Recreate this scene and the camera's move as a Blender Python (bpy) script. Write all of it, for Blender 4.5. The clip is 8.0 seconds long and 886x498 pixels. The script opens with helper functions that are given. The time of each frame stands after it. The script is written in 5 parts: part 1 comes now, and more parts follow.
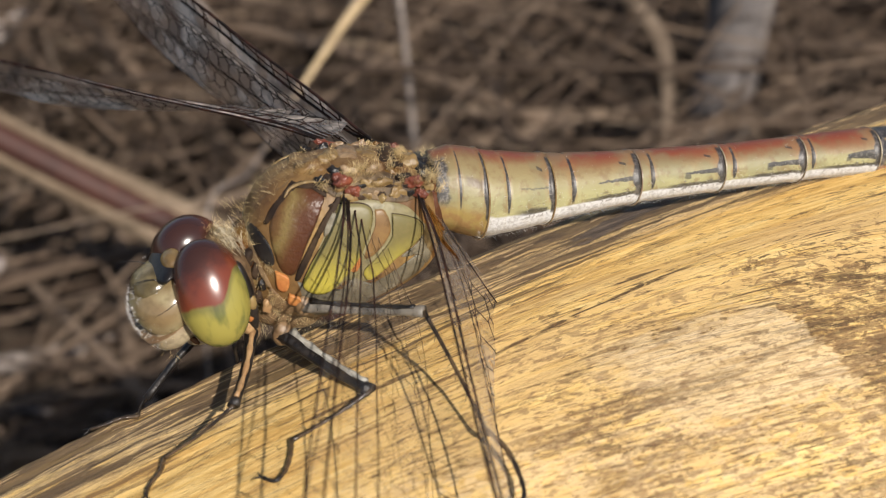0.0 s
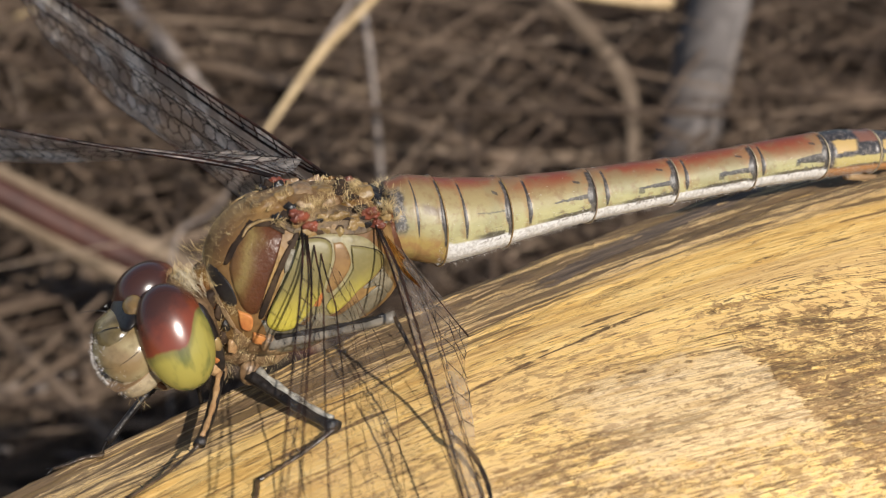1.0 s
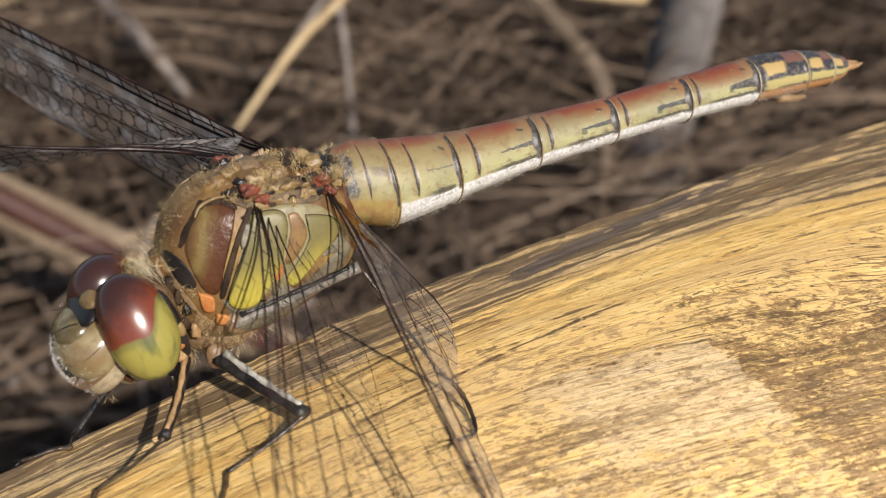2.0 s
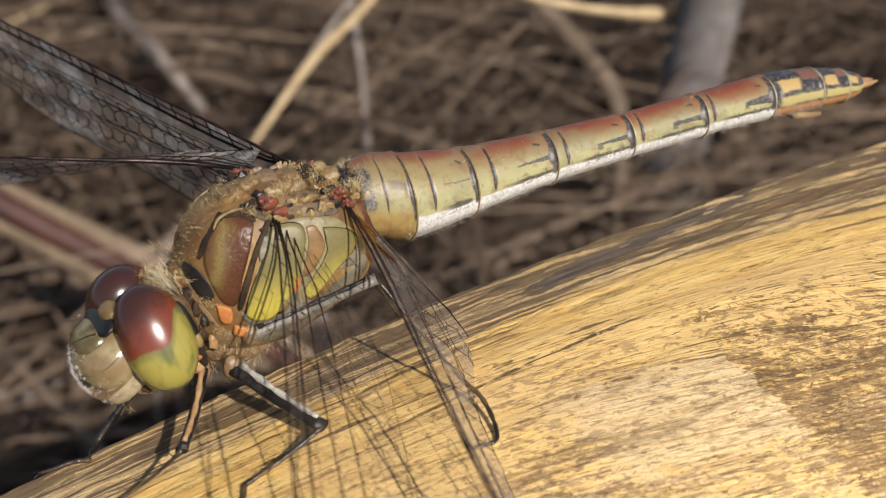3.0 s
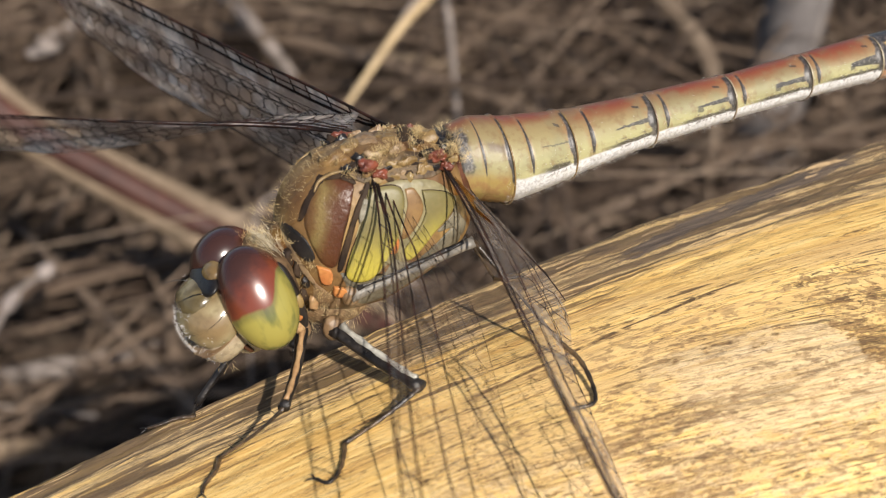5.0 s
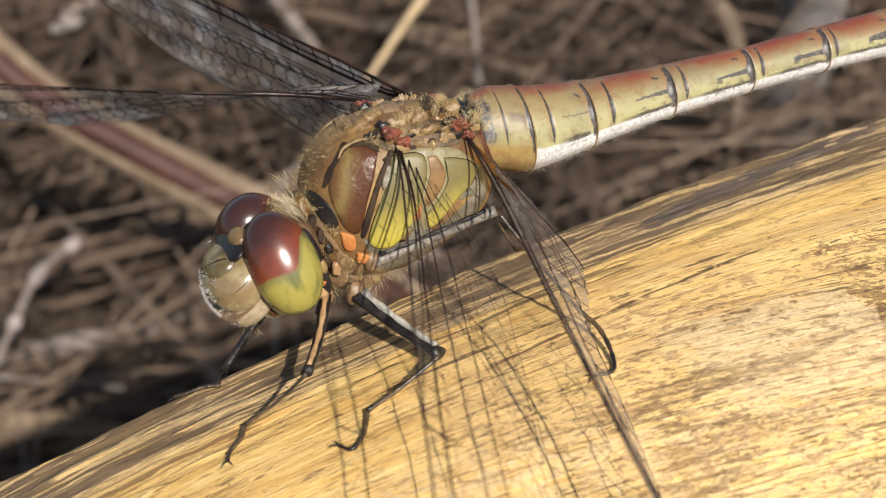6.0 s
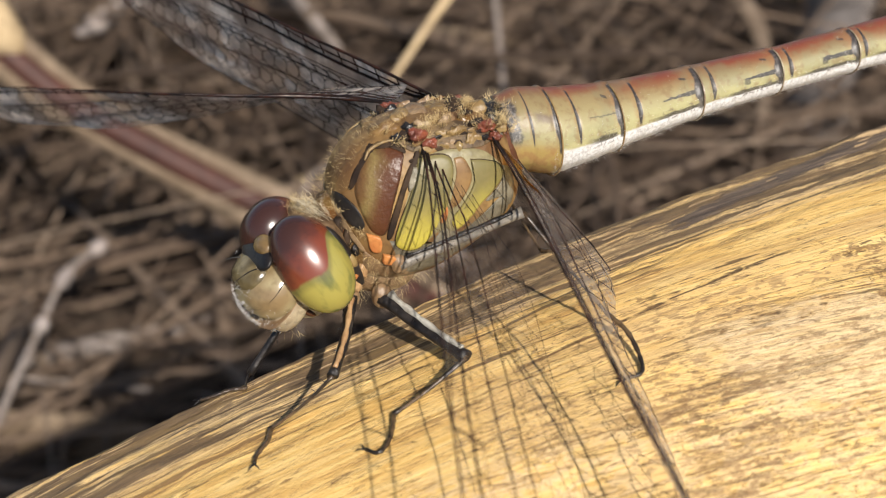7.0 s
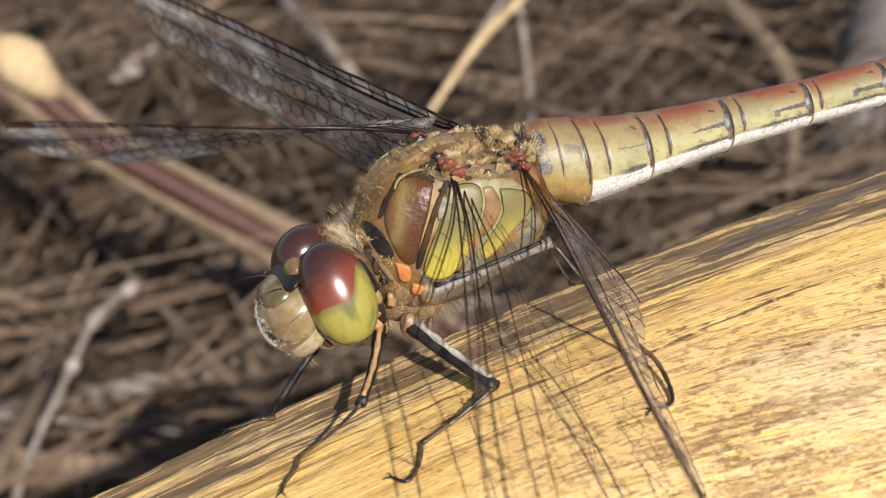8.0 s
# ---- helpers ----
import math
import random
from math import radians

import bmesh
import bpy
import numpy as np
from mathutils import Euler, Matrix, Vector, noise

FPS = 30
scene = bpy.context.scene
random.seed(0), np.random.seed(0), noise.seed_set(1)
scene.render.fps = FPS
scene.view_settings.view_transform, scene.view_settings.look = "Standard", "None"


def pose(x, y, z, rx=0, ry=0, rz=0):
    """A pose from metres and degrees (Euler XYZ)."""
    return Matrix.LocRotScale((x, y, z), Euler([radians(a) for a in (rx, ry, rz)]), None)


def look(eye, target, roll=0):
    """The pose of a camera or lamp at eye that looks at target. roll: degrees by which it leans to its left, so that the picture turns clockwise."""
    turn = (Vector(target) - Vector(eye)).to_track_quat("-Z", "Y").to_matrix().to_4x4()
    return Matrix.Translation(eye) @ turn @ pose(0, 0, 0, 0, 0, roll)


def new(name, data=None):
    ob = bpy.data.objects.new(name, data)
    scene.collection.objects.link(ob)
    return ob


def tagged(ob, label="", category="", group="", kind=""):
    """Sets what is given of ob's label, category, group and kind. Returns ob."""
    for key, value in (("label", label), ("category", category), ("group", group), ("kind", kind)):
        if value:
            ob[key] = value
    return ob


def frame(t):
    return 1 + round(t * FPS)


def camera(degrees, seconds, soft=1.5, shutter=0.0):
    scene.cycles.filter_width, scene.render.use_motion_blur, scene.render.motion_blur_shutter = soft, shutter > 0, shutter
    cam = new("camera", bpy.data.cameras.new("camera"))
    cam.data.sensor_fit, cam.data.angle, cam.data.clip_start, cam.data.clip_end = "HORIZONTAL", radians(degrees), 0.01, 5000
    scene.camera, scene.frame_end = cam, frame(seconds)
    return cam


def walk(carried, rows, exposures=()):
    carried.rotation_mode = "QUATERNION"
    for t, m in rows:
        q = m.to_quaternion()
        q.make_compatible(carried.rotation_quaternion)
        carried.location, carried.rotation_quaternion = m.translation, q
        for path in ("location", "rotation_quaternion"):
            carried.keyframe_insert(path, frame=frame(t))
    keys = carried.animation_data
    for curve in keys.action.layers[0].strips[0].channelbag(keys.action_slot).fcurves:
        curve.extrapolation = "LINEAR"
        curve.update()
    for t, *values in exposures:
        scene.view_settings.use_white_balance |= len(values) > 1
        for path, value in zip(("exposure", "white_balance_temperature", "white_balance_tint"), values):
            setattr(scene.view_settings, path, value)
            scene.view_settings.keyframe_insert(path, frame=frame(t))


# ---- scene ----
# ---------------------------------------------------------------- camera
PATH = [
    (0.0, 0.00028, 0.00044, 0.08480, 52.94, 1.84, 0.77),
    (0.5, 0.00027, 0.00043, 0.08482, 53.21, 1.56, 0.54),
    (1.0, 0.00019, 0.00026, 0.08499, 54.85, 0.42, -0.23),
    (1.5, 0.00019, 0.00019, 0.08504, 54.73, -0.22, -0.90),
    (2.0, 0.00036, 0.00018, 0.08495, 54.58, -0.42, -1.09),
    (2.2, 0.00032, 0.00020, 0.08504, 55.26, -0.08, -0.76),
    (3.3, 0.00020, -0.00007, 0.08502, 55.34, -0.15, -0.27),
    (3.5, 0.00013, -0.00004, 0.08501, 54.99, 0.03, 0.12),
    (4.0, -0.00015, -0.00009, 0.08491, 54.00, 0.76, 1.38),
    (4.5, -0.00023, -0.00023, 0.08489, 54.86, 1.61, 2.40),
    (5.0, -0.00016, -0.00019, 0.08500, 53.76, 2.08, 3.10),
    (5.2, -0.00024, -0.00023, 0.08497, 53.14, 2.14, 3.20),
    (6.3, 0.00004, -0.00069, 0.08526, 52.48, 3.39, 4.27),
    (6.5, -0.00007, -0.00046, 0.08508, 52.61, 3.60, 4.57),
    (7.0, -0.00011, -0.00044, 0.08514, 52.56, 3.85, 4.62),
    (7.5, 0.00002, -0.00065, 0.08494, 53.62, 4.08, 4.99),
    (8.0, -0.00009, -0.00087, 0.08463, 54.94, 4.48, 5.92),
]
cam = camera(41.0, 8.0, soft=1.1)
cam.data.dof.use_dof = True
cam.data.dof.focus_distance = 0.0457
cam.data.dof.aperture_fstop = 84.0
walk(cam, [(t, pose(x, y, z, a, b, c)) for t, x, y, z, a, b, c in PATH], exposures=[(0.0, 0.34), (1.0, 0.36), (2.0, 0.39), (3.5, 0.35), (4.0, 0.35), (4.5, 0.40), (5.0, 0.52), (6.5, 0.54), (7.5, 0.55), (8.0, 0.64)])

# ---------------------------------------------------------------- light
SUN = Vector((0.41, -0.63, 0.66)).normalized()
world = bpy.data.worlds.new("world")
scene.world = world
world.use_nodes = True
wn = world.node_tree
sky = wn.nodes.new("ShaderNodeTexSky")
sky.sky_type, sky.sun_disc = "NISHITA", False
sky.sun_elevation = math.asin(SUN.z)
sky.sun_rotation = math.atan2(SUN.x, SUN.y)
wn.links.new(sky.outputs[0], wn.nodes["Background"].inputs[0])
wn.nodes["Background"].inputs[1].default_value = 0.088
sun = new("sun", bpy.data.lights.new("sun", "SUN"))
sun.data.energy, sun.data.angle, sun.data.color = 5.3, radians(0.8), (1.0, 0.93, 0.845)
sun.matrix_world = look(SUN, (0, 0, 0))

# ---------------------------------------------------------------- materials
K = 0.001


class Nodes:
    """A short hand for node materials."""

    def __init__(self, name):
        self.mat = bpy.data.materials.new(name)
        self.mat.use_nodes = True
        self.tree = self.mat.node_tree
        self.bsdf = self.tree.nodes["Principled BSDF"]

    def node(self, kind, **values):
        n = self.tree.nodes.new(kind)
        for key, value in values.items():
            setattr(n, key, value)
        return n

    def link(self, a, b):
        self.tree.links.new(a, b)

    def put(self, socket, value):
        if hasattr(value, "is_output"):
            self.link(value, socket)
        else:
            socket.default_value = value

    def coords(self, kind="Object", scale=(1, 1, 1), rot=(0, 0, 0)):
        c = self.node("ShaderNodeTexCoord")
        m = self.node("ShaderNodeMapping")
        m.inputs["Scale"].default_value = scale
        m.inputs["Rotation"].default_value = rot
        self.link(c.outputs[kind], m.inputs[0])
        return m.outputs[0]

    def noise(self, vec, scale, detail=4.0, rough=0.55, distort=0.0):
        n = self.node("ShaderNodeTexNoise")
        self.link(vec, n.inputs["Vector"])
        for key, value in (("Scale", scale), ("Detail", detail), ("Roughness", rough), ("Distortion", distort)):
            n.inputs[key].default_value = value
        return n.outputs["Fac"]

    def ramp(self, fac, stops):
        r = self.node("ShaderNodeValToRGB")
        el = r.color_ramp.elements
        while len(el) < len(stops):
            el.new(0.5)
        for e, (p, c) in zip(el, stops):
            e.position = p
            e.color = (*c, 1) if len(c) == 3 else c
        self.link(fac, r.inputs[0])
        return r.outputs[0]

    def mask(self, fac, lo, hi):
        r = self.node("ShaderNodeMapRange")
        r.interpolation_type = "SMOOTHSTEP"
        self.put(r.inputs[0], fac)
        r.inputs[1].default_value, r.inputs[2].default_value = lo, hi
        return r.outputs[0]

    def math(self, op, a, b=0.0):
        n = self.node("ShaderNodeMath", operation=op)
        self.put(n.inputs[0], a)
        self.put(n.inputs[1], b)
        return n.outputs[0]

    def mix(self, fac, a, b, mode="MIX"):
        n = self.node("ShaderNodeMix", data_type="RGBA", blend_type=mode)
        self.put(n.inputs["Factor"], fac)
        self.put(n.inputs[6], a if hasattr(a, "is_output") else (*a, 1))
        self.put(n.inputs[7], b if hasattr(b, "is_output") else (*b, 1))
        return n.outputs[2]

    def split(self, vec):
        n = self.node("ShaderNodeSeparateXYZ")
        self.link(vec, n.inputs[0])
        return n.outputs

    def bump(self, height, strength=0.3, distance=0.0001):
        n = self.node("ShaderNodeBump")
        n.inputs["Strength"].default_value = strength
        n.inputs["Distance"].default_value = distance
        self.link(height, n.inputs["Height"])
        self.link(n.outputs[0], self.bsdf.inputs["Normal"])

    def done(self, color, rough=0.5, spec=0.5, **more):
        self.put(self.bsdf.inputs["Base Color"], color if hasattr(color, "is_output") else (*color, 1))
        self.put(self.bsdf.inputs["Roughness"], rough)
        self.bsdf.inputs["Specular IOR Level"].default_value = spec
        for key, value in more.items():
            self.bsdf.inputs[key.replace("_", " ")].default_value = value
        return self.mat


def mottled(name, a, b, scale=900.0, rough=0.5, spec=0.5, bump=0.3, dist=0.00006, **more):
    """A surface of two tones with grain at two scales; scale is per metre."""
    n = Nodes(name)
    v = n.coords("Object")
    big = n.noise(v, scale * 0.35, 3)
    fine = n.noise(v, scale * 2.5, 5)
    col = n.mix(n.mask(big, 0.35, 0.68), a, b)
    dark = [c * 0.62 for c in a]
    mid = n.noise(v, scale * 0.9, 4, 0.6, 0.6)
    col = n.mix(n.math("MULTIPLY", n.mask(mid, 0.5, 0.68), 0.55), col, dark)
    col = n.mix(n.math("MULTIPLY", n.mask(fine, 0.48, 0.7), 0.5), col, dark)
    n.bump(fine, bump, dist)
    return n.done(col, rough, spec, **more)
def log_material():
    """Dry golden stem: grain in millimetres along (u) and across (v) the stem."""
    n = Nodes("dry_stem")
    u, v, _ = n.split(n.coords("UV", (1, 1, 1)))

    def vec(su, sv, off=0.0):
        c = n.node("ShaderNodeCombineXYZ")
        n.link(n.math("MULTIPLY", u, su), c.inputs[0])
        n.link(n.math("ADD", n.math("MULTIPLY", v, sv), off), c.inputs[1])
        return c.outputs[0]

    def times(*a):
        r = a[0]
        for q in a[1:]:
            r = n.math("MULTIPLY", r, q)
        return r

    def plus(*a):
        r = a[0]
        for q in a[1:]:
            r = n.math("ADD", r, q)
        return r

    def jitter(fac, amount):
        return times(n.math("SUBTRACT", fac, 0.5), amount)

    def over(fac, thr, soft=0.03):
        """1 where fac is over thr, which may vary."""
        return n.mask(n.math("SUBTRACT", fac, thr), 0.0, soft)

    fibre = n.noise(vec(0.30, 7.0), 1.0, 6, 0.7)
    thread = n.noise(vec(0.16, 14.0, 17.0), 1.0, 5, 0.65)
    band = n.noise(vec(0.045, 1.1, 2.0), 1.0, 5, 0.62)
    broad = n.noise(vec(0.05, 0.38, 3.0), 1.0, 3, 0.5)
    streak = n.noise(vec(0.10, 2.6, 61.0), 1.0, 8, 0.68, 0.15)
    scratch = n.noise(vec(0.22, 6.5, 7.0), 1.0, 8, 0.74, 0.2)
    blotch = n.noise(vec(1.25, 2.3, 11.0), 1.0, 8, 0.68, 0.5)
    speck = n.noise(vec(4.0, 7.0, 5.0), 1.0, 5, 0.68)
    cloud = n.noise(vec(0.13, 0.45, 31.0), 1.0, 4, 0.6)
    # gold, with tanner drifts along the grain
    stain = n.noise(vec(0.22, 1.3, 71.0), 1.0, 7, 0.66, 0.3)
    fleck = n.noise(vec(0.75, 3.4, 81.0), 1.0, 8, 0.7, 0.3)
    gold = n.mix(n.mask(fibre, 0.36, 0.64), (0.61, 0.366, 0.102), (0.77, 0.53, 0.20))
    gold = n.mix(times(n.mask(stain, 0.50, 0.60), 0.75), gold, (0.55, 0.318, 0.088))
    gold = n.mix(times(n.mask(stain, 0.44, 0.36), 0.6), gold, (0.83, 0.60, 0.255))
    tan = n.mix(n.mask(fibre, 0.36, 0.64), (0.40, 0.238, 0.088), (0.585, 0.385, 0.16))
    tone = plus(times(broad, 0.45), times(band, 0.55))
    # less tan on the left: clearer gold, also making up for weak light there
    col = n.mix(times(n.mask(tone, 0.455, 0.545), n.math("SUBTRACT", 0.8, times(n.mask(u, 27.0, 12.0), 0.62))), gold, tan)
    col = n.mix(times(n.mask(thread, 0.55, 0.68), 0.22), col, (0.42, 0.23, 0.06))
    # crest: weathered tan and grey, where the streaks lie close
    crest_v = plus(v, jitter(band, 5.0), jitter(streak, 3.0))
    crest = n.mask(crest_v, 38.0, 40.4)
    left = n.mask(u, 27.0, 12.0)
    bold = n.noise(vec(0.11, 1.7, 91.0), 1.0, 4, 0.5, 0.12)
    vein = n.noise(vec(0.06, 0.8, 23.0), 1.0, 3, 0.5, 0.1)
    worn = n.mix(n.mask(fleck, 0.40, 0.56), (0.25, 0.178, 0.105), (0.62, 0.435, 0.21))
    col = n.mix(times(crest, n.mask(plus(times(cloud, 0.6), times(stain, 0.4)), 0.36, 0.50), 0.92), col, worn)
    # bleached patch with a square far end, and bleached flakes low on the side
    pu = plus(u, jitter(blotch, 7.0))
    pv = plus(v, jitter(blotch, 4.0))
    end = n.mask(plus(u, jitter(speck, 0.9), jitter(blotch, 1.6)), 28.8, 28.5)
    pale = times(n.mask(pu, 20.5, 23.0), end, n.mask(pv, 27.4, 28.2), n.mask(pv, 32.6, 32.0))
    low = times(n.mask(pv, 31.5, 28.2), n.mask(blotch, 0.47, 0.53))
    pale = n.math("MAXIMUM", times(pale, 0.95), times(low, 0.65))
    col = n.mix(pale, col, n.mix(n.mask(scratch, 0.38, 0.56), (0.45, 0.295, 0.13), (0.68, 0.51, 0.30)))
    # lower side: creamier, with small worn grey-brown specks drawn along the grain
    side = times(n.mask(plus(v, jitter(broad, 6.0), jitter(cloud, 5.0)), 36.5, 33.0), n.mask(plus(u, jitter(cloud, 8.0)), 9.0, 17.0))
    col = n.mix(times(side, n.mask(stain, 0.40, 0.54), 0.45), col, (0.68, 0.475, 0.22))
    wear = n.noise(vec(1.5, 4.2, 101.0), 1.0, 6, 0.66, 0.4)
    patchy = n.noise(vec(0.16, 0.7, 111.0), 1.0, 3, 0.5)
    specks = times(over(wear, n.math("SUBTRACT", 0.60, times(n.mask(patchy, 0.36, 0.60), 0.09)), 0.03), side, n.math("SUBTRACT", 1.0, times(pale, 0.5)))
    col = n.mix(times(specks, 0.7), col, n.mix(n.mask(speck, 0.4, 0.6), (0.17, 0.10, 0.048), (0.33, 0.205, 0.095)))
    # brown rot in flecks: past the patch's square end and low on the side
    right = times(n.mask(u, 28.4, 28.9), n.mask(plus(v, jitter(band, 4.0)), 35.6, 34.0))
    base = times(n.mask(plus(v, jitter(broad, 8.0)), 33.0, 29.5), n.mask(u, 13.0, 22.0))
    rot = over(plus(times(blotch, 0.75), times(scratch, 0.25)), n.math("SUBTRACT", 0.615, plus(times(right, 0.085), times(base, 0.075), times(n.mask(cloud, 0.50, 0.62), 0.02))), 0.02)
    rot = times(rot, n.mask(speck, 0.36, 0.48), n.math("SUBTRACT", 1.0, times(pale, 0.3)))
    col = n.mix(times(rot, 0.72), col, n.mix(n.mask(speck, 0.42, 0.6), (0.115, 0.058, 0.026), (0.28, 0.155, 0.066)))
    # dark streaks: broad ones near the crest, scratches and threads everywhere
    dens = plus(times(n.mask(crest_v, 38.4, 42.0), n.math("SUBTRACT", 0.075, times(left, 0.03))), times(n.mask(cloud, 0.48, 0.60), 0.075), times(n.mask(crest_v, 42.5, 45.0), left, 0.03), times(base, 0.045), times(right, 0.03))
    dens = n.math("SUBTRACT", dens, times(pale, 0.015))
    big = over(streak, n.math("SUBTRACT", 0.645, dens), 0.02)
    near_rim = plus(times(n.mask(crest_v, 35.0, 40.0), 0.12), times(n.mask(crest_v, 38.5, 42.5), n.math("SUBTRACT", 0.085, times(left, 0.035))), times(left, n.mask(crest_v, 31.0, 36.0), 0.045), jitter(vein, 0.32))
    gashes = over(bold, n.math("SUBTRACT", 0.668, near_rim), 0.015)
    gashes = times(gashes, n.mask(plus(times(fleck, 0.6), times(fibre, 0.4)), 0.34, 0.42))
    big = n.math("MAXIMUM", times(big, 0.7), gashes)
    small = over(scratch, n.math("SUBTRACT", 0.65, times(dens, 0.9)), 0.025)
    small = times(small, n.mask(fibre, 0.30, 0.44))
    flecks = over(fleck, n.math("SUBTRACT", 0.645, times(dens, 0.95)), 0.02)
    small = n.math("MAXIMUM", times(small, 0.8), times(flecks, 0.95))
    dots = times(over(speck, n.math("SUBTRACT", 0.64, plus(times(dens, 0.45), times(base, 0.03), times(right, 0.02))), 0.02), 0.85)
    # long hair cracks, broken here and there
    wave = n.noise(vec(0.055, 1.5, 41.0), 1.0, 4, 0.55, 0.1)
    hair = 0.0
    for level, width in ((0.50, 0.008), (0.57, 0.006), (0.43, 0.007), (0.36, 0.006)):
        one = n.mask(n.math("ABSOLUTE", n.math("SUBTRACT", wave, level)), width, width * 0.4)
        hair = n.math("MAXIMUM", hair, one)
    gaps = n.mask(n.noise(vec(0.35, 1.2, 51.0), 1.0, 5, 0.7), 0.42, 0.50)
    hair = times(hair, gaps, 0.9)
    cv = n.math("SUBTRACT", n.math("SUBTRACT", v, 34.2), times(n.math("SUBTRACT", u, 20.0), 0.115))
    cv = n.math("ABSOLUTE", plus(cv, jitter(scratch, 0.5)))
    crack = times(n.mask(cv, 0.10, 0.04), n.mask(u, 15.0, 17.0), n.mask(u, 29.5, 27.0), n.mask(blotch, 0.36, 0.46))
    dk = n.math("MAXIMUM", n.math("MAXIMUM", times(big, 0.9), times(small, 0.9)), n.math("MAXIMUM", dots, n.math("MAXIMUM", hair, crack)))
    ink = n.mix(n.mask(plus(times(broad, 0.5), times(speck, 0.5)), 0.42, 0.58), (0.055, 0.032, 0.020), (0.19, 0.10, 0.042))
    ink = n.mix(times(crest, 0.7), ink, (0.045, 0.030, 0.022))
    col = n.mix(times(dk, n.math("SUBTRACT", 0.92, times(pale, 0.35))), col, ink)
    # a strip of dark bark left on the crest
    bark_v = n.math("SUBTRACT", n.math("SUBTRACT", v, 43.4), times(n.math("SUBTRACT", u, 29.0), 0.36))
    bark_v = n.math("ABSOLUTE", plus(bark_v, jitter(blotch, 1.6), jitter(streak, 2.4)))
    bark = times(n.mask(bark_v, 1.0, 0.85), n.mask(plus(u, jitter(blotch, 5.0)), 26.0, 27.0), n.mask(plus(u, jitter(blotch, 5.0)), 39.5, 38.5))
    col = n.mix(times(bark, 0.95), col, n.mix(n.mask(scratch, 0.42, 0.60), (0.060, 0.044, 0.036), (0.17, 0.125, 0.09)))
    h = n.math("SUBTRACT", plus(times(fibre, 0.35), times(scratch, 0.6), times(fleck, 0.5), times(bark, 0.5)), times(dk, 0.6))
    n.bump(h, 0.7, 0.00013)
    return n.done(col, 0.62, 0.2)


M_LOG = log_material()
M_SOIL = mottled("soil", (0.03, 0.022, 0.016), (0.07, 0.052, 0.038), 90.0, 0.95, 0.1, 0.8, 0.002)
M_STRAW = mottled("pale_straw", (0.369, 0.266, 0.147), (0.458, 0.347, 0.207), 300.0, 0.7, 0.3)
M_GREY = mottled("grey_stem", (0.162, 0.134, 0.118), (0.244, 0.207, 0.185), 200.0, 0.85, 0.2)
M_LILAC = mottled("grey_bark", (0.10, 0.088, 0.083), (0.17, 0.15, 0.142), 150.0, 0.9, 0.15)
M_DULL = mottled("dull_reed", (0.10, 0.072, 0.05), (0.16, 0.12, 0.088), 200.0, 0.8, 0.2)
M_PALELEAF = mottled("pale_leaf", (0.24, 0.20, 0.18), (0.36, 0.31, 0.28), 200.0, 0.8, 0.2)
M_RED = mottled("red_brown_stem", (0.038, 0.014, 0.010), (0.075, 0.028, 0.019), 150.0, 0.6, 0.3)
M_SPLINT = mottled("weathered_fibre", (0.16, 0.11, 0.065), (0.34, 0.24, 0.13), 900.0, 0.8, 0.2)
M_TAN = mottled("tan_sheath", (0.115, 0.081, 0.052), (0.185, 0.136, 0.092), 200.0, 0.75, 0.25)


def litter_material():
    n = Nodes("dry_grass")
    g = n.node("ShaderNodeNewGeometry")
    r = n.ramp(g.outputs["Random Per Island"], [(0.0, (0.030, 0.020, 0.014)), (0.4, (0.070, 0.046, 0.031)), (0.72, (0.135, 0.094, 0.065)), (0.93, (0.185, 0.134, 0.096)), (1.0, (0.25, 0.19, 0.14))])
    f = n.noise(n.coords("Object"), 400.0, 4)
    col = n.mix(n.math("MULTIPLY", n.mask(f, 0.4, 0.7), 0.5), r, (0.09, 0.065, 0.045))
    n.bump(f, 0.4, 0.0002)
    return n.done(col, 0.8, 0.2)


M_LITTER = litter_material()


# ---------------------------------------------------------------- mesh tools
def mesh(name, verts, faces, material=None, smooth=True, uvs=None):
    me = bpy.data.meshes.new(name)
    me.from_pydata([tuple(v) for v in verts], [], [tuple(f) for f in faces])
    if material:
        me.materials.append(material)
    if smooth:
        me.polygons.foreach_set("use_smooth", [True] * len(me.polygons))
    if uvs is not None:
        layer = me.uv_layers.new(name="uv")
        for lp in me.loops:
            layer.data[lp.index].uv = uvs[lp.vertex_index]
    me.update()
    return me


def child(name, me, parent, label=""):
    ob = new(name, me)
    ob.parent = parent
    if label:
        tagged(ob, label)
    return ob


def smooth_line(points, per=6):
    """A Catmull-Rom line through the points."""
    p = [Vector(q) for q in points]
    p = [p[0] * 2 - p[1]] + p + [p[-1] * 2 - p[-2]]
    out = []
    for i in range(1, len(p) - 2):
        for j in range(per):
            t = j / per
            a, b, c, d = p[i - 1], p[i], p[i + 1], p[i + 2]
            out.append(0.5 * (2 * b + (c - a) * t + (2 * a - 5 * b + 4 * c - d) * t * t + (3 * b - a - 3 * c + d) * t ** 3))
    out.append(p[-2])
    return out


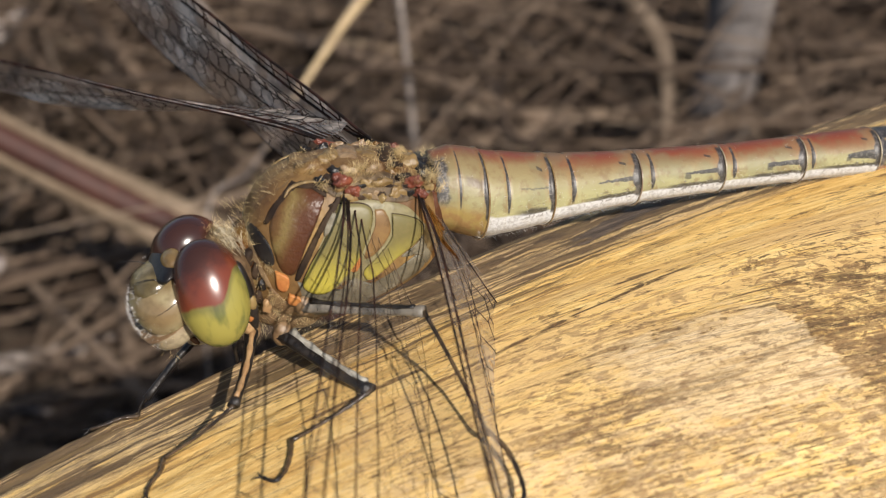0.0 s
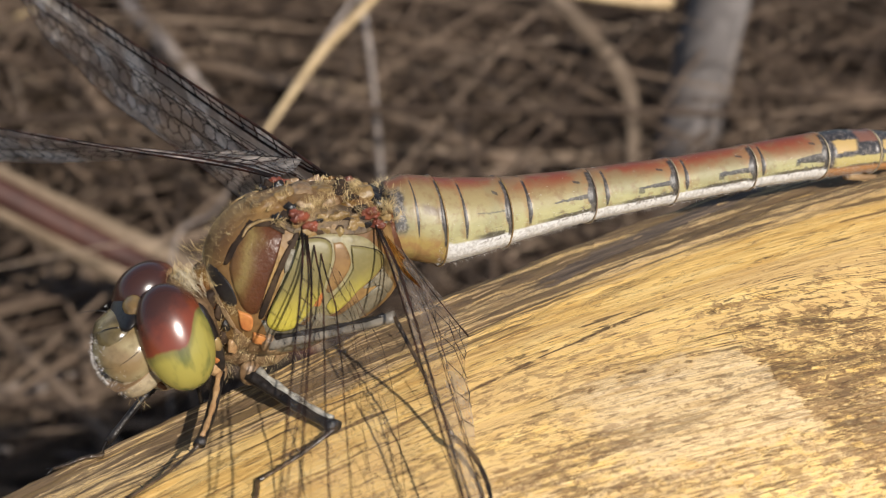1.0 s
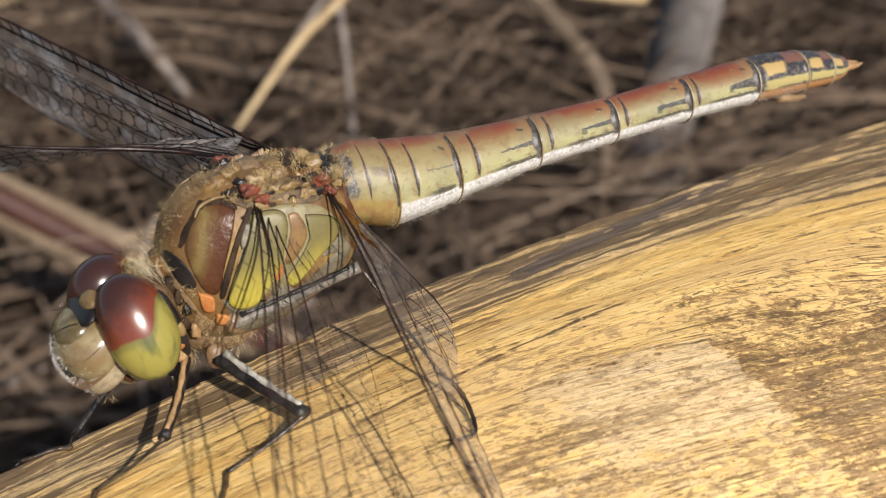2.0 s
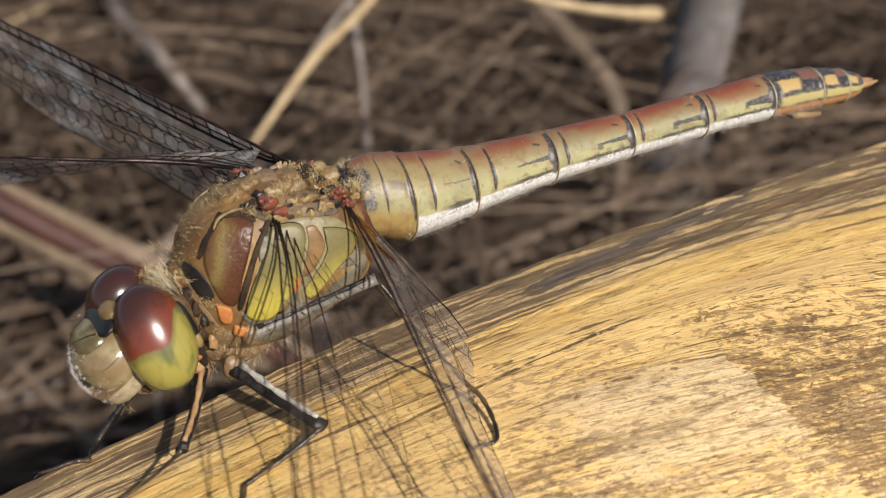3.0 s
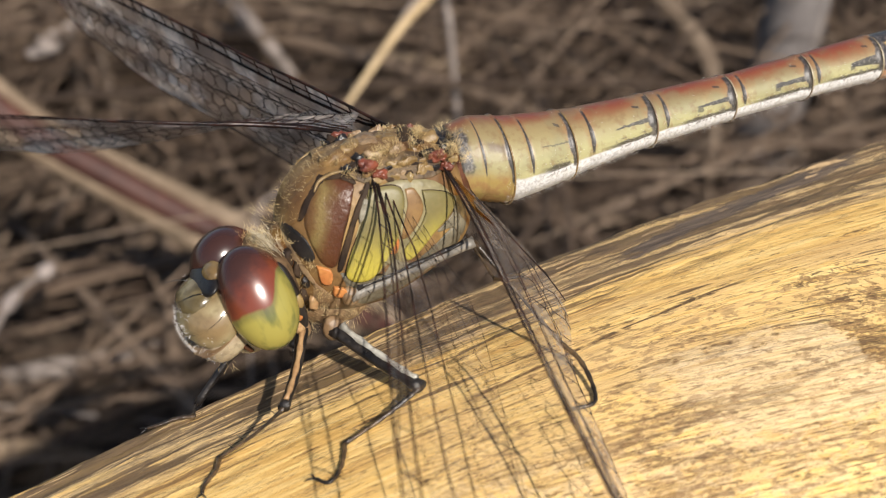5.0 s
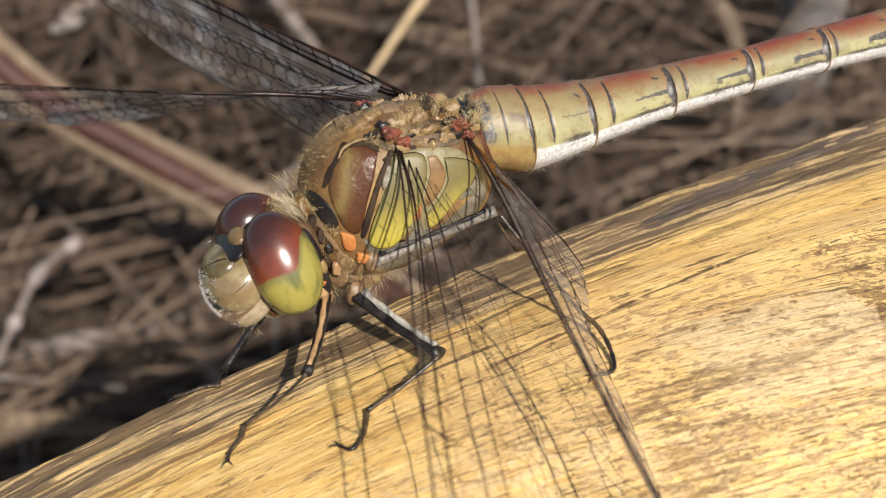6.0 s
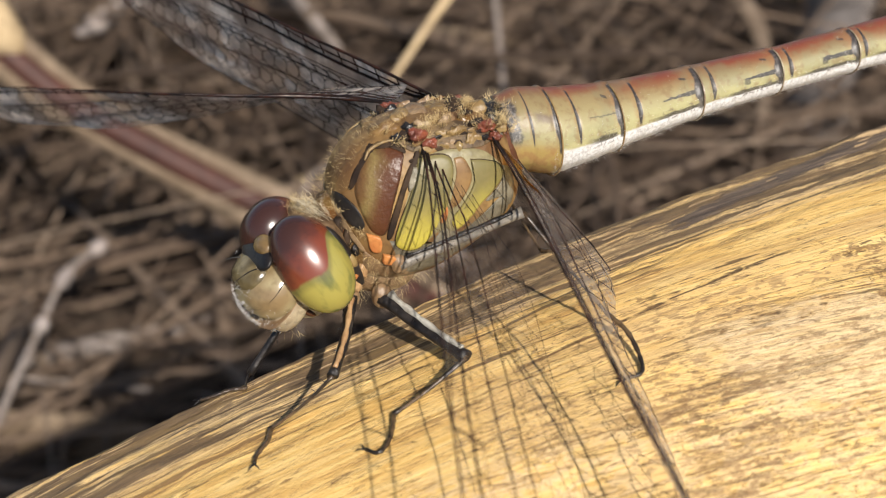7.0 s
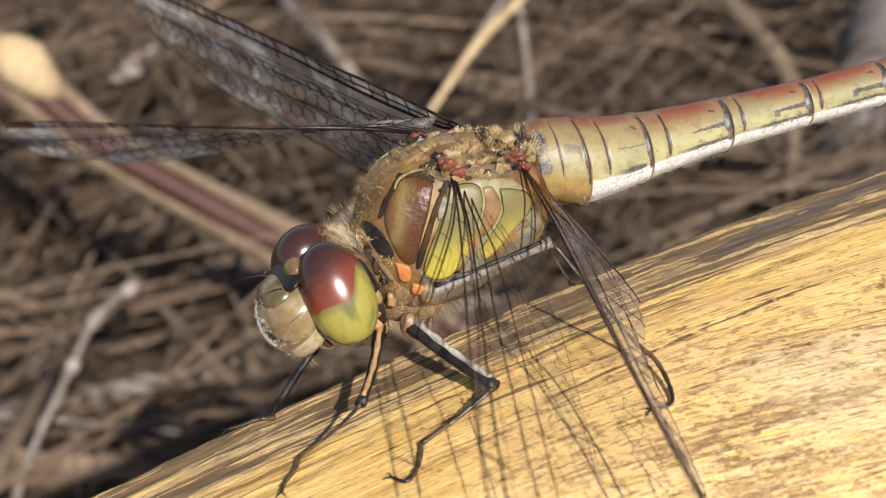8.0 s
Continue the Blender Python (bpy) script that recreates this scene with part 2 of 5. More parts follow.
def tube(points, radii, sides=8, flat=1.0, side_hint=None, base=0, caps=True):
    """Verts and faces of a round or flattened tube along the points."""
    pts = [Vector(p) for p in points]
    n = len(pts)
    if not hasattr(radii, "__len__"):
        radii = [radii] * n
    verts, faces = [], []
    ref = Vector(side_hint) if side_hint else Vector((0.31, 0.2, 0.93))
    for i, p in enumerate(pts):
        d = (pts[min(i + 1, n - 1)] - pts[max(i - 1, 0)]).normalized()
        a = ref - d * ref.dot(d)
        if a.length < 1e-6:
            a = d.orthogonal()
        a.normalize()
        b = d.cross(a)
        for k in range(sides):
            w = 2 * math.pi * k / sides
            verts.append(p + radii[i] * (a * math.cos(w) + b * (flat * math.sin(w))))
    for i in range(n - 1):
        for k in range(sides):
            k2 = (k + 1) % sides
            faces.append((base + i * sides + k, base + i * sides + k2, base + (i + 1) * sides + k2, base + (i + 1) * sides + k))
    if caps:
        faces.append(tuple(base + k for k in reversed(range(sides))))
        faces.append(tuple(base + (n - 1) * sides + k for k in range(sides)))
    return verts, faces


def tubes(lines):
    """Joins many tubes: items are (points, radii, sides)."""
    verts, faces = [], []
    for pts, rad, sides in lines:
        v, f = tube(pts, rad, sides, base=len(verts))
        verts += v
        faces += f
    return verts, faces


# ---------------------------------------------------------------- ground and litter
GROUND = -0.085


def build_ground():
    n = 90
    xs = [math.copysign(abs(q) ** 3.2, q) * 12.0 for q in np.linspace(-1, 1, n)]
    verts = []
    for y in xs:
        for x in xs:
            near = math.exp(-(x * x + (y - 0.12) ** 2) / 0.36)
            verts.append((x, y + 0.24, GROUND - 0.008 + near * 0.016 * noise.noise((x * 14, y * 14, 2.0))))
    faces = [(j * n + i, j * n + i + 1, (j + 1) * n + i + 1, (j + 1) * n + i) for j in range(n - 1) for i in range(n - 1)]
    ob = new("ground", mesh("ground", verts, faces, M_SOIL))
    tagged(ob, "dark brown soil under matted dry grass", "ground", kind="structure")


def build_litter():
    rng = random.Random(11)
    lines = []
    for i in range(7000):
        x, y = rng.uniform(-0.36, 0.40), rng.uniform(0.08, 0.70)
        if i % 7 == 0:
            x, y = rng.gauss(-0.16, 0.05), rng.gauss(0.36, 0.05)
        lift = rng.random() ** 2.5 * 0.03
        ang = rng.gauss(0.5, 1.1) + (math.pi if rng.random() < 0.5 else 0)
        length = rng.uniform(0.06, 0.24)
        tilt = rng.gauss(0.0, 0.13)
        r = rng.choice((0.0002, 0.0003, 0.0004, 0.0005, 0.0006)) * rng.uniform(0.7, 1.2) * (3.4 if i % 24 == 0 else 1)
        bend = rng.gauss(0, 0.11)
        mx, my = x + math.cos(ang) * length * 0.5, y + math.sin(ang) * length * 0.5
        # stems left out to darken two spots; the left one stands in for shade
        if rng.random() < 0.93 * math.exp(-((mx + 0.108) / 0.062) ** 2 - ((my - 0.222) / 0.055) ** 2) + 0.88 * math.exp(-((mx - 0.025) / 0.06) ** 2 - ((my - 0.28) / 0.05) ** 2):
            continue
        pts, p = [], Vector((x, y, GROUND + 0.002 + lift))
        for k in range(7):
            pts.append(p.copy())
            a = ang + bend * (k - 3) * 0.5
            p = p + Vector((math.cos(a), math.sin(a), math.sin(tilt + 0.05 * (3 - k)))) * (length / 6)
            p.z = max(p.z, GROUND + 0.001)
        rad = [r * (1 - 0.55 * abs(k / 6 - 0.3)) for k in range(7)]
        lines.append((pts, rad, 6))
    v, f = tubes(lines)
    tagged(new("dry_grass_litter", mesh("dry_grass_litter", v, f, M_LITTER)), "matted dead brown grass stems lying on the ground", "dry grass", kind="stuff")


def far(p):
    """Carries a place twice as far from the spot above the insect where the ground is laid out from."""
    return Vector((2 * p[0], 2 * p[1], 2 * p[2] - 0.085))


def stem(name, pts, radii, material, label, category="stem", sides=10, flat=1.0, tip=None):
    line = smooth_line([far(p) for p in pts], 6)
    if not hasattr(radii, "__len__"):
        radii = [radii, radii]
    rr = [float(np.interp(i / (len(line) - 1), np.linspace(0, 1, len(radii)), radii)) * 2 * (1 + 0.06 * noise.noise((i * 0.7, len(name), 0))) for i in range(len(line))]
    v, f = tube(line, rr, sides, flat)
    ob = new(name, mesh(name, v, f, material))
    tagged(ob, label, category)
    if category == "stalk" and name == "dead_stalk":
        for w in (0.3, 0.55, 0.8):
            i = int(w * (len(line) - 2))
            v, f = tube([line[i], line[i].lerp(line[i + 1], 0.25), line[i].lerp(line[i + 1], 0.5)], [rr[i] * 1.02, rr[i] * 1.25, rr[i] * 1.02], 10)
            child("joint", mesh("joint", v, f, M_DULL), ob, "darker swollen joint")
    return ob


def build_stems():
    stem("straw", [(-0.0150, 0.0867, 0.0357), (-0.0145, 0.0878, 0.0361), (-0.0111, 0.0946, 0.0388), (-0.0093, 0.0977, 0.0398), (-0.0062, 0.1034, 0.0409), (0.0009, 0.1161, 0.045)],
         [0.00016, 0.00024, 0.00042, 0.00046, 0.0004, 0.00036], M_STRAW, "pale golden dry grass straw arching over litter", "straw")
    stem("straw", [(-0.0109, 0.0958, 0.0391), (-0.0079, 0.1015, 0.0417), (-0.0034, 0.1089, 0.0453)], 0.00023, M_GREY, "thin grey dry side shoot beside a straw", "straw", 6)
    stem("grass_stalk", [(-0.024, 0.070, 0.0), (-0.0215, 0.0755, 0.0300), (-0.0181, 0.0797, 0.0331), (-0.0147, 0.0874, 0.0359)], 0.00011, M_GREY, "thin grey dry stalk below a straw", "straw", 6)
    stem("dry_reed", [(-0.00595, 0.105, -0.002), (-0.00655, 0.1072, 0.0202), (-0.00735, 0.113, 0.0285), (-0.00795, 0.1158, 0.0324), (-0.01035, 0.1243, 0.0446)], 0.00032, M_GREY, "thin pale grey upright dry reed", "reed", 8)
    stem("straw", [(0.0007, 0.0861, 0.051), (0.0099, 0.0866, 0.0483), (0.0151, 0.0881, 0.0469), (0.0179, 0.089, 0.0464), (0.0186, 0.0893, 0.0463)], [0.0003, 0.00033, 0.0004, 0.0006, 0.0003], M_STRAW, "pale dry straw with a clubbed end", "straw")
    stem("dead_reed", [(0.0072, 0.1254, 0.0374), (0.0134, 0.1215, 0.0318), (0.0174, 0.121, 0.0276), (0.021, 0.121, 0.0224), (0.0221, 0.1199, 0.0156), (0.022, 0.117, -0.001)], [0.0006, 0.0009, 0.001, 0.001, 0.0008, 0.0005], M_DULL, "dull brown dry reed bent over", "reed", 8, 0.35)
    stem("dead_branch", [(0.0365, 0.1431, 0.0452), (0.035, 0.1383, 0.0296), (0.0326, 0.1348, 0.016), (0.03, 0.1296, -0.003)], [0.0033, 0.0036, 0.0039, 0.004], M_LILAC, "thick grey weathered branch among dry grass", "branch", 16)
    branch = bpy.data.objects["dead_branch"]
    rng = random.Random(5)
    for k in range(7):
        a = rng.uniform(2.6, 5.6)
        line = []
        for i in range(6):
            t = (0.04 + 0.14 * k + 0.05 * i) * 0.9
            p = far((0.0365 - 0.0065 * t, 0.1431 - 0.0135 * t, 0.0452 - 0.0482 * t))
            line.append(p + Vector((math.cos(a), math.sin(a), 0)) * (0.0070 + 0.0006 * t))
        v, f = tube(line, [0.0004, 0.0010, 0.0013, 0.0012, 0.0009, 0.0003], 7, 0.5)
        child("bark_strip", mesh("bark_strip", v, f, M_GREY), branch, "pale loose bark strip")
    stem("dead_stalk", [(-0.0678, 0.0865, 0.0012), (-0.0573, 0.0898, 0.0014), (-0.0375, 0.0953, 0.0017), (-0.03, 0.0994, 0.0014), (-0.012, 0.108, 0.001)], 0.00107, M_GREY, "pale grey dead stalk lying on litter", "stalk")
    stem("straw", [(-0.0593, 0.0766, 0.0113), (-0.0512, 0.0771, 0.0104), (-0.0347, 0.0778, 0.0078), (-0.0306, 0.0789, 0.006), (-0.02, 0.082, 0.0)], 0.00023, M_GREY, "thin pinkish-grey straw across the litter", "straw", 6)
    weed = stem("weed_stalk", [(-0.053, 0.0625, -0.001), (-0.0504, 0.0649, 0.0095), (-0.048, 0.0676, 0.0154), (-0.0454, 0.0724, 0.0199), (-0.0439, 0.0757, 0.0225), (-0.0427, 0.0773, 0.0237), (-0.0408, 0.0788, 0.0244)], [0.0004, 0.00036, 0.00032, 0.0003, 0.00028, 0.00026], M_GREY, "thin grey dry weed stalk with withered seed knots", "stalk", 7)
    for a, b, r in (((-0.0413, 0.0785, 0.0243), (-0.0402, 0.0792, 0.0248), 0.0014), ((-0.0438, 0.0758, 0.0226), (-0.0429, 0.0771, 0.0236), 0.0013), ((-0.0451, 0.0727, 0.0202), (-0.0446, 0.0733, 0.0212), 0.0013)):
        a, b = far(a), far(b)
        v, f = tube([a.lerp(b, w) for w in (-0.1, 0.15, 0.45, 0.8, 1.1)], [r * 0.35, r * 0.9, r, r * 0.85, r * 0.3], 9)
        child("seed_knot", mesh("seed_knot", v, f, M_PALELEAF), weed, "pale withered seed knot")
    stem("dead_leaf", [(-0.0565, 0.071, 0.0121), (-0.0483, 0.0699, 0.0105), (-0.043, 0.0712, 0.0088), (-0.0356, 0.0734, 0.005), (-0.028, 0.076, 0.001)], [0.0016, 0.0024, 0.0026, 0.002, 0.0006], M_TAN, "brown curled dead leaf on the litter", "leaf", 10, 0.12)
    stem("dead_leaf", [(-0.063, 0.1333, 0.0175), (-0.0598, 0.1335, 0.019), (-0.0582, 0.1367, 0.019), (-0.0595, 0.1443, 0.0165)], [0.0004, 0.0014, 0.0016, 0.0005], M_PALELEAF, "pale grey dead leaf blade on the litter", "leaf", 10, 0.2)
    stem("dead_stalk", [(-0.0554, 0.1855, 0.0115), (-0.0437, 0.1555, 0.0175), (-0.0349, 0.1407, 0.0175), (-0.0297, 0.14, 0.0095)], [0.0010, 0.0011, 0.0010, 0.0006], M_GREY, "dull grey-tan dead stalk lying across litter", "stalk")
    stem("straw", [(-0.0254, 0.1443, 0.0125), (-0.018, 0.1344, 0.0165), (-0.0121, 0.1328, 0.0165), (-0.0068, 0.1392, 0.0115)], 0.0005, M_TAN, "dull tan dry straw lying on litter", "straw")
    stem("straw", [(-0.0687, 0.163, 0.0095), (-0.0587, 0.1523, 0.0175), (-0.0558, 0.1565, 0.0175), (-0.0554, 0.1689, 0.0145)], 0.0003, M_STRAW, "pale yellow dry straw lying on litter", "straw")
    # reed with a red-brown core inside a split tan sheath, ending in a pale bud
    reed = new("reed")
    tagged(reed, "red-brown reed in a tan sheath with a pale bud", "reed")
    axis = [(-0.058, 0.088, 0.049), (-0.0491, 0.0859, 0.0421), (-0.0426, 0.085, 0.0356), (-0.0345, 0.0839, 0.0304), (-0.0276, 0.084, 0.0254), (-0.0187, 0.085, 0.018), (-0.002, 0.088, 0.0)]
    axis = [far(p) for p in axis]
    line = smooth_line(axis, 6)
    v, f = tube(line, [0.0024] * len(line), 12)
    child("core", mesh("core", v, f, M_RED), reed)
    for side in (-1, 1):
        off = [p + Vector((0.25, 0.55, 0.8)) * (0.0030 * side) for p in line]
        v, f = tube(off, [0.0018 + 0.0005 * math.sin(i * 0.3) for i in range(len(off))], 8, 0.6)
        child("sheath", mesh("sheath", v, f, M_TAN), reed)
    v, f = tube([Vector(axis[1]) + Vector(d) * 2 for d in ((-0.001, 0.001, 0.0028), (0.0, 0.0, 0.0022), (0.001, 0, 0.001), (0.0025, 0, -0.0012), (0.0034, -0.0002, -0.0026))], [0.0012, 0.0038, 0.0048, 0.0032, 0.0008], 12)
    child("bud", mesh("bud", v, f, M_STRAW), reed, "pale cream dry bud")


# ---------------------------------------------------------------- the stem the insect sits on
LOG_R = 20.0
LOG_A = Vector((math.cos(radians(35)), math.sin(radians(35)), 0))
LOG_S = Vector((-math.sin(radians(35)), math.cos(radians(35)), 0))


def log_centre(u):
    return LOG_A * u + LOG_S * (24.2166 - 2.0555e-3 * u * u - 0.456e-5 * u ** 3) + Vector((0, 0, 34.6136 + 0.0697 * u - (0.0046 * (u + 5) ** 2 if u < -5 else 0)))


FLAT_W, RIM_W, BACK_W = 1.81, 2.06, 3.05


def rim(w):
    """The stem's radius round it, as a share: round in front, flat above, broken off behind the rim."""
    if w < FLAT_W or w > 3.9:
        return 1.0
    flat = 1 / math.cos(min(w - FLAT_W, 1.2))
    edge = math.cos(BACK_W - RIM_W) / math.cos(RIM_W - FLAT_W) / max(0.2, math.cos(w - BACK_W))
    q = min(flat, edge)
    return q if w < 3.2 else q + (1 - q) * (w - 3.2) / 0.7


def on_skin(v):
    """Spreads the flat upper face: from the bark's own measure across the stem to the place round it."""
    return v if v < 36.2 else 36.2 + (v - 36.2) / 2 if v < 46.2 else v - 5.0


def bark_v(v):
    """The other way round."""
    return v if v < 36.2 else 36.2 + (v - 36.2) * 2 if v < 41.2 else v + 5.0


def log_point(u, v, lift=0.0):
    """A point of the stem's skin: u along it, v round it from the side (0) to the top (31.4), in millimetres."""
    w = v / LOG_R
    r = LOG_R * rim(w) + lift + log_relief(u, v)
    return log_centre(u) + (-LOG_S * math.cos(w) + Vector((0, 0, math.sin(w)))) * r


def log_relief(u, v):
    h = 0.12 * noise.noise((u * 0.05, v * 0.22, 1.0)) + 0.07 * noise.noise((u * 0.12, v * 1.3, 5.0))
    if v > 36:
        h += 0.09 * noise.noise((u * 0.5, v * 2.2, 9.0)) + 0.05 * noise.noise((u * 1.6, v * 4.0, 13.0))
    h -= 0.12 * math.exp(-((u - 33.5) / 3.0) ** 2 - ((v - 40.6) / 1.5) ** 2)
    return h


def grain_shift(u, v):
    """The grain runs slightly askew to the axis, more so low on the side."""
    return 0.11 * (u - 20) * np.interp(v, [22, 30, 33, 36, 44], [1.7, 1.9, 0.9, 0.8, 0.35]) + 0.004 * (u - 20) ** 2 * np.interp(v, [30, 40], [0.3, 1.0])


def build_log():
    us = np.concatenate([np.linspace(-162, -8, 60), np.linspace(-7, 56, 190), np.linspace(57.5, 130, 40)])
    vs = np.concatenate([np.linspace(-31.4, 14, 24), np.linspace(15, 36, 66), np.linspace(36.15, 42, 54), np.linspace(42.4, 50, 12), np.linspace(52, 94, 22)])
    verts, uvs = [], []
    for u in us:
        for v in vs:
            verts.append(log_point(u, v) * K)
            uvs.append((u, bark_v(v) + grain_shift(u, bark_v(v))))
    nv = len(vs)
    faces = [(i * nv + j, (i + 1) * nv + j, (i + 1) * nv + j + 1, i * nv + j + 1) for i in range(len(us) - 1) for j in range(nv - 1)]
    for i in range(len(us) - 1):
        faces.append((i * nv + nv - 1, (i + 1) * nv + nv - 1, (i + 1) * nv, i * nv))
    faces.append(tuple(range(nv)))
    faces.append(tuple((len(us) - 1) * nv + j for j in reversed(range(nv))))
    log = new("dead_log")
    log.location = log_centre(-155) * K
    tagged(log, "thick golden dead plant stalk with dark streaks", "log")
    inv = -Vector(log.location)
    child("rind", mesh("rind", [v + inv for v in verts], faces, M_LOG, True, uvs), log)
    # frayed fibres along the upper shoulder
    rng = random.Random(31)
    for i in range(46):
        u = rng.uniform(-2, 52)
        v = rng.gauss(45.0, 0.9)
        n = rng.randint(4, 6)
        step = rng.uniform(0.12, 0.36)
        lift = rng.uniform(0.0, 0.10)
        line = [log_point(u + step * k, on_skin(v - 0.11 * step * k * 0.35), 0.0 + lift * (k / n) ** 2) * K + inv for k in range(n)]
        w = rng.uniform(0.03, 0.07) * K
        vv, ff = tube(line, [w * (1 - 0.75 * k / (n - 1)) for k in range(n)], 5, 0.5)
        child("splinter", mesh("splinter", vv, ff, M_SPLINT, False), log)
    # a chip standing off the shoulder
    line = [log_point(36.6 + 0.45 * k, on_skin(45.3 - 0.1 * k), 0.01 + 0.05 * math.sin(k * 0.7)) * K + inv for k in range(6)]
    vv, ff = tube(line, [0.03 * K, 0.10 * K, 0.16 * K, 0.13 * K, 0.09 * K, 0.02 * K], 8, 0.5)
    child("chip", mesh("chip", vv, ff, M_SPLINT), log, "dark raised chip")
# ---------------------------------------------------------------- dragonfly materials
def segment_material(name, ring, bar, low, red, fore=0.0):
    """Abdomen skin: uv.x runs along a segment from its front (0) to its rear (1), uv.y from the back (0) to the belly (1).
    ring: place of the fine dark ring; bar: start, height, half width in front and behind, darkness; low: start and end of the dark lower edge; red: depth of the red back."""
    n = Nodes(name)
    u, v, _ = n.split(n.coords("UV"))
    ob = n.coords("Object")
    g1 = n.noise(ob, 600.0, 4)
    g2 = n.noise(ob, 2600.0, 5, 0.6)
    g3 = n.noise(ob, 7000.0, 4, 0.65)

    def wob(fac, amount):
        return n.math("MULTIPLY", n.math("SUBTRACT", fac, 0.5), amount)

    def both(a, b):
        return n.math("MULTIPLY", a, b)

    vv = n.math("ADD", v, n.math("ADD", wob(g1, 0.12), wob(g3, 0.05)))
    r = red
    col = n.ramp(vv, [(0.0, (0.15, 0.036, 0.018)), (0.08 * r, (0.16, 0.043, 0.02)), (0.15 * r + 0.01, (0.165, 0.075, 0.034)), (0.2 * r + 0.04, (0.195, 0.14, 0.064)), (0.34, (0.22, 0.19, 0.086)), (0.43, (0.28, 0.262, 0.13)), (0.60, (0.29, 0.265, 0.135)), (1.0, (0.26, 0.22, 0.14))])
    # greener in the middle of the segment, rustier towards its rear
    col = n.mix(both(both(n.mask(u, 0.55, 0.95), n.mask(vv, 0.36, 0.2)), 0.0 if fore else 0.5), col, (0.185, 0.075, 0.032))
    col = n.mix(both(n.mask(g1, 0.46, 0.62), 0.5), col, (0.15, 0.135, 0.07))
    col = n.mix(both(n.mask(g2, 0.50, 0.66), 0.5), col, (0.14, 0.08, 0.036))
    # rust tinge beside the rings
    tinge = n.math("MAXIMUM", n.mask(u, 0.80, 0.92), both(n.mask(u, ring - 0.10, ring - 0.02), n.mask(u, ring + 0.06, ring + 0.02)))
    col = n.mix(both(both(tinge, n.mask(g3, 0.36, 0.56)), both(n.mask(v, 0.52, 0.42), 0.6)), col, (0.20, 0.10, 0.04))
    if fore:
        warm = n.mix(n.mask(g2, 0.4, 0.6), (0.29, 0.20, 0.05), (0.25, 0.13, 0.04))
        col = n.mix(both(n.mask(vv, 0.44, 0.56), 0.85), col, warm)
        smudge = both(both(n.mask(u, 0.50, 0.62), n.mask(u, 0.99, 0.9)), both(n.mask(vv, 0.25, 0.29), n.mask(vv, 0.36, 0.31)))
        col = n.mix(both(smudge, 0.75), col, (0.10, 0.07, 0.06))
        col = n.mix(0.3, col, (0.13, 0.095, 0.045))
        saddle = both(n.mask(n.math("ADD", u, wob(g2, 0.25)), 0.27, 0.17), both(n.mask(vv, 0.06, 0.12), n.mask(vv, 0.52, 0.44)))
        col = n.mix(both(saddle, 0.92), col, n.mix(n.mask(g3, 0.45, 0.6), (0.025, 0.023, 0.026), (0.13, 0.12, 0.115)))
    else:
        edge = n.math("ADD", v, n.math("ADD", wob(g1, 0.03), wob(g3, 0.03)))
        white = n.mask(edge, 0.52, 0.545)
        col = n.mix(white, col, n.mix(n.mask(g3, 0.4, 0.65), (0.53, 0.53, 0.525), (0.34, 0.33, 0.315)))
    # dark bar on the side, widening to the rear
    bu = n.math("ADD", u, n.math("ADD", wob(g2, 0.10), wob(g3, 0.05)))
    bv = n.math("ADD", v, n.math("ADD", wob(g2, 0.045), wob(g3, 0.03)))
    u0, vc, h0, h1, dark = bar
    half = n.math("ADD", h0, both(n.mask(u, u0, 1.0), h1 - h0))
    gap = n.math("SUBTRACT", n.math("ABSOLUTE", n.math("SUBTRACT", bv, vc)), half)
    dk = both(both(n.mask(bu, u0, u0 + 0.03), n.mask(gap, 0.006, -0.006)), dark)
    hook = both(both(n.mask(bu, u0 - 0.005, u0 + 0.015), n.mask(bu, u0 + 0.09, u0 + 0.06)), both(n.mask(bv, vc - 0.01, vc), n.mask(bv, vc + 0.075, vc + 0.055)))
    dk = n.math("MAXIMUM", dk, both(hook, dark * 0.75 if h0 > 0.008 else 0.0))
    l0, l1 = low
    line = both(both(n.mask(bu, l0, l0 + 0.3), n.mask(u, l1, l1 - 0.04)), both(n.mask(bv, 0.487, 0.505), n.mask(bv, 0.548, 0.535)))
    dk = n.math("MAXIMUM", dk, both(line, 0.9))
    crumb = both(both(n.mask(bu, l0 + 0.05, l0 + 0.35), n.mask(g3, 0.53, 0.60)), both(n.mask(bv, 0.45, 0.48), n.mask(bv, 0.60, 0.55)))
    dk = n.math("MAXIMUM", dk, both(crumb, 0.0 if fore else 0.8))
    # fine ring in front and the broad one at the rear, thickest where the bar meets it
    ru = n.math("ADD", u, wob(g2, 0.02))
    width = n.math("ADD", 0.013, both(both(n.mask(v, 0.16, 0.34), n.mask(v, 0.50, 0.40)), 0.012))
    thin = n.mask(n.math("SUBTRACT", n.math("ABSOLUTE", n.math("SUBTRACT", ru, ring)), width), 0.006, -0.004)
    rear = n.mask(n.math("ADD", ru, both(both(n.mask(v, 0.20, 0.34), n.mask(v, 0.48, 0.40)), 0.035)), 0.915, 0.94)
    rings = both(n.math("MAXIMUM", both(thin, n.mask(v, 0.53, 0.49)), both(rear, n.mask(v, 0.57, 0.54))), n.mask(v, 0.03, 0.07))
    dk = n.math("MAXIMUM", dk, rings)
    # small slanting fleck on the back
    fv = n.math("ADD", v, both(n.math("SUBTRACT", u, 0.80), -0.35))
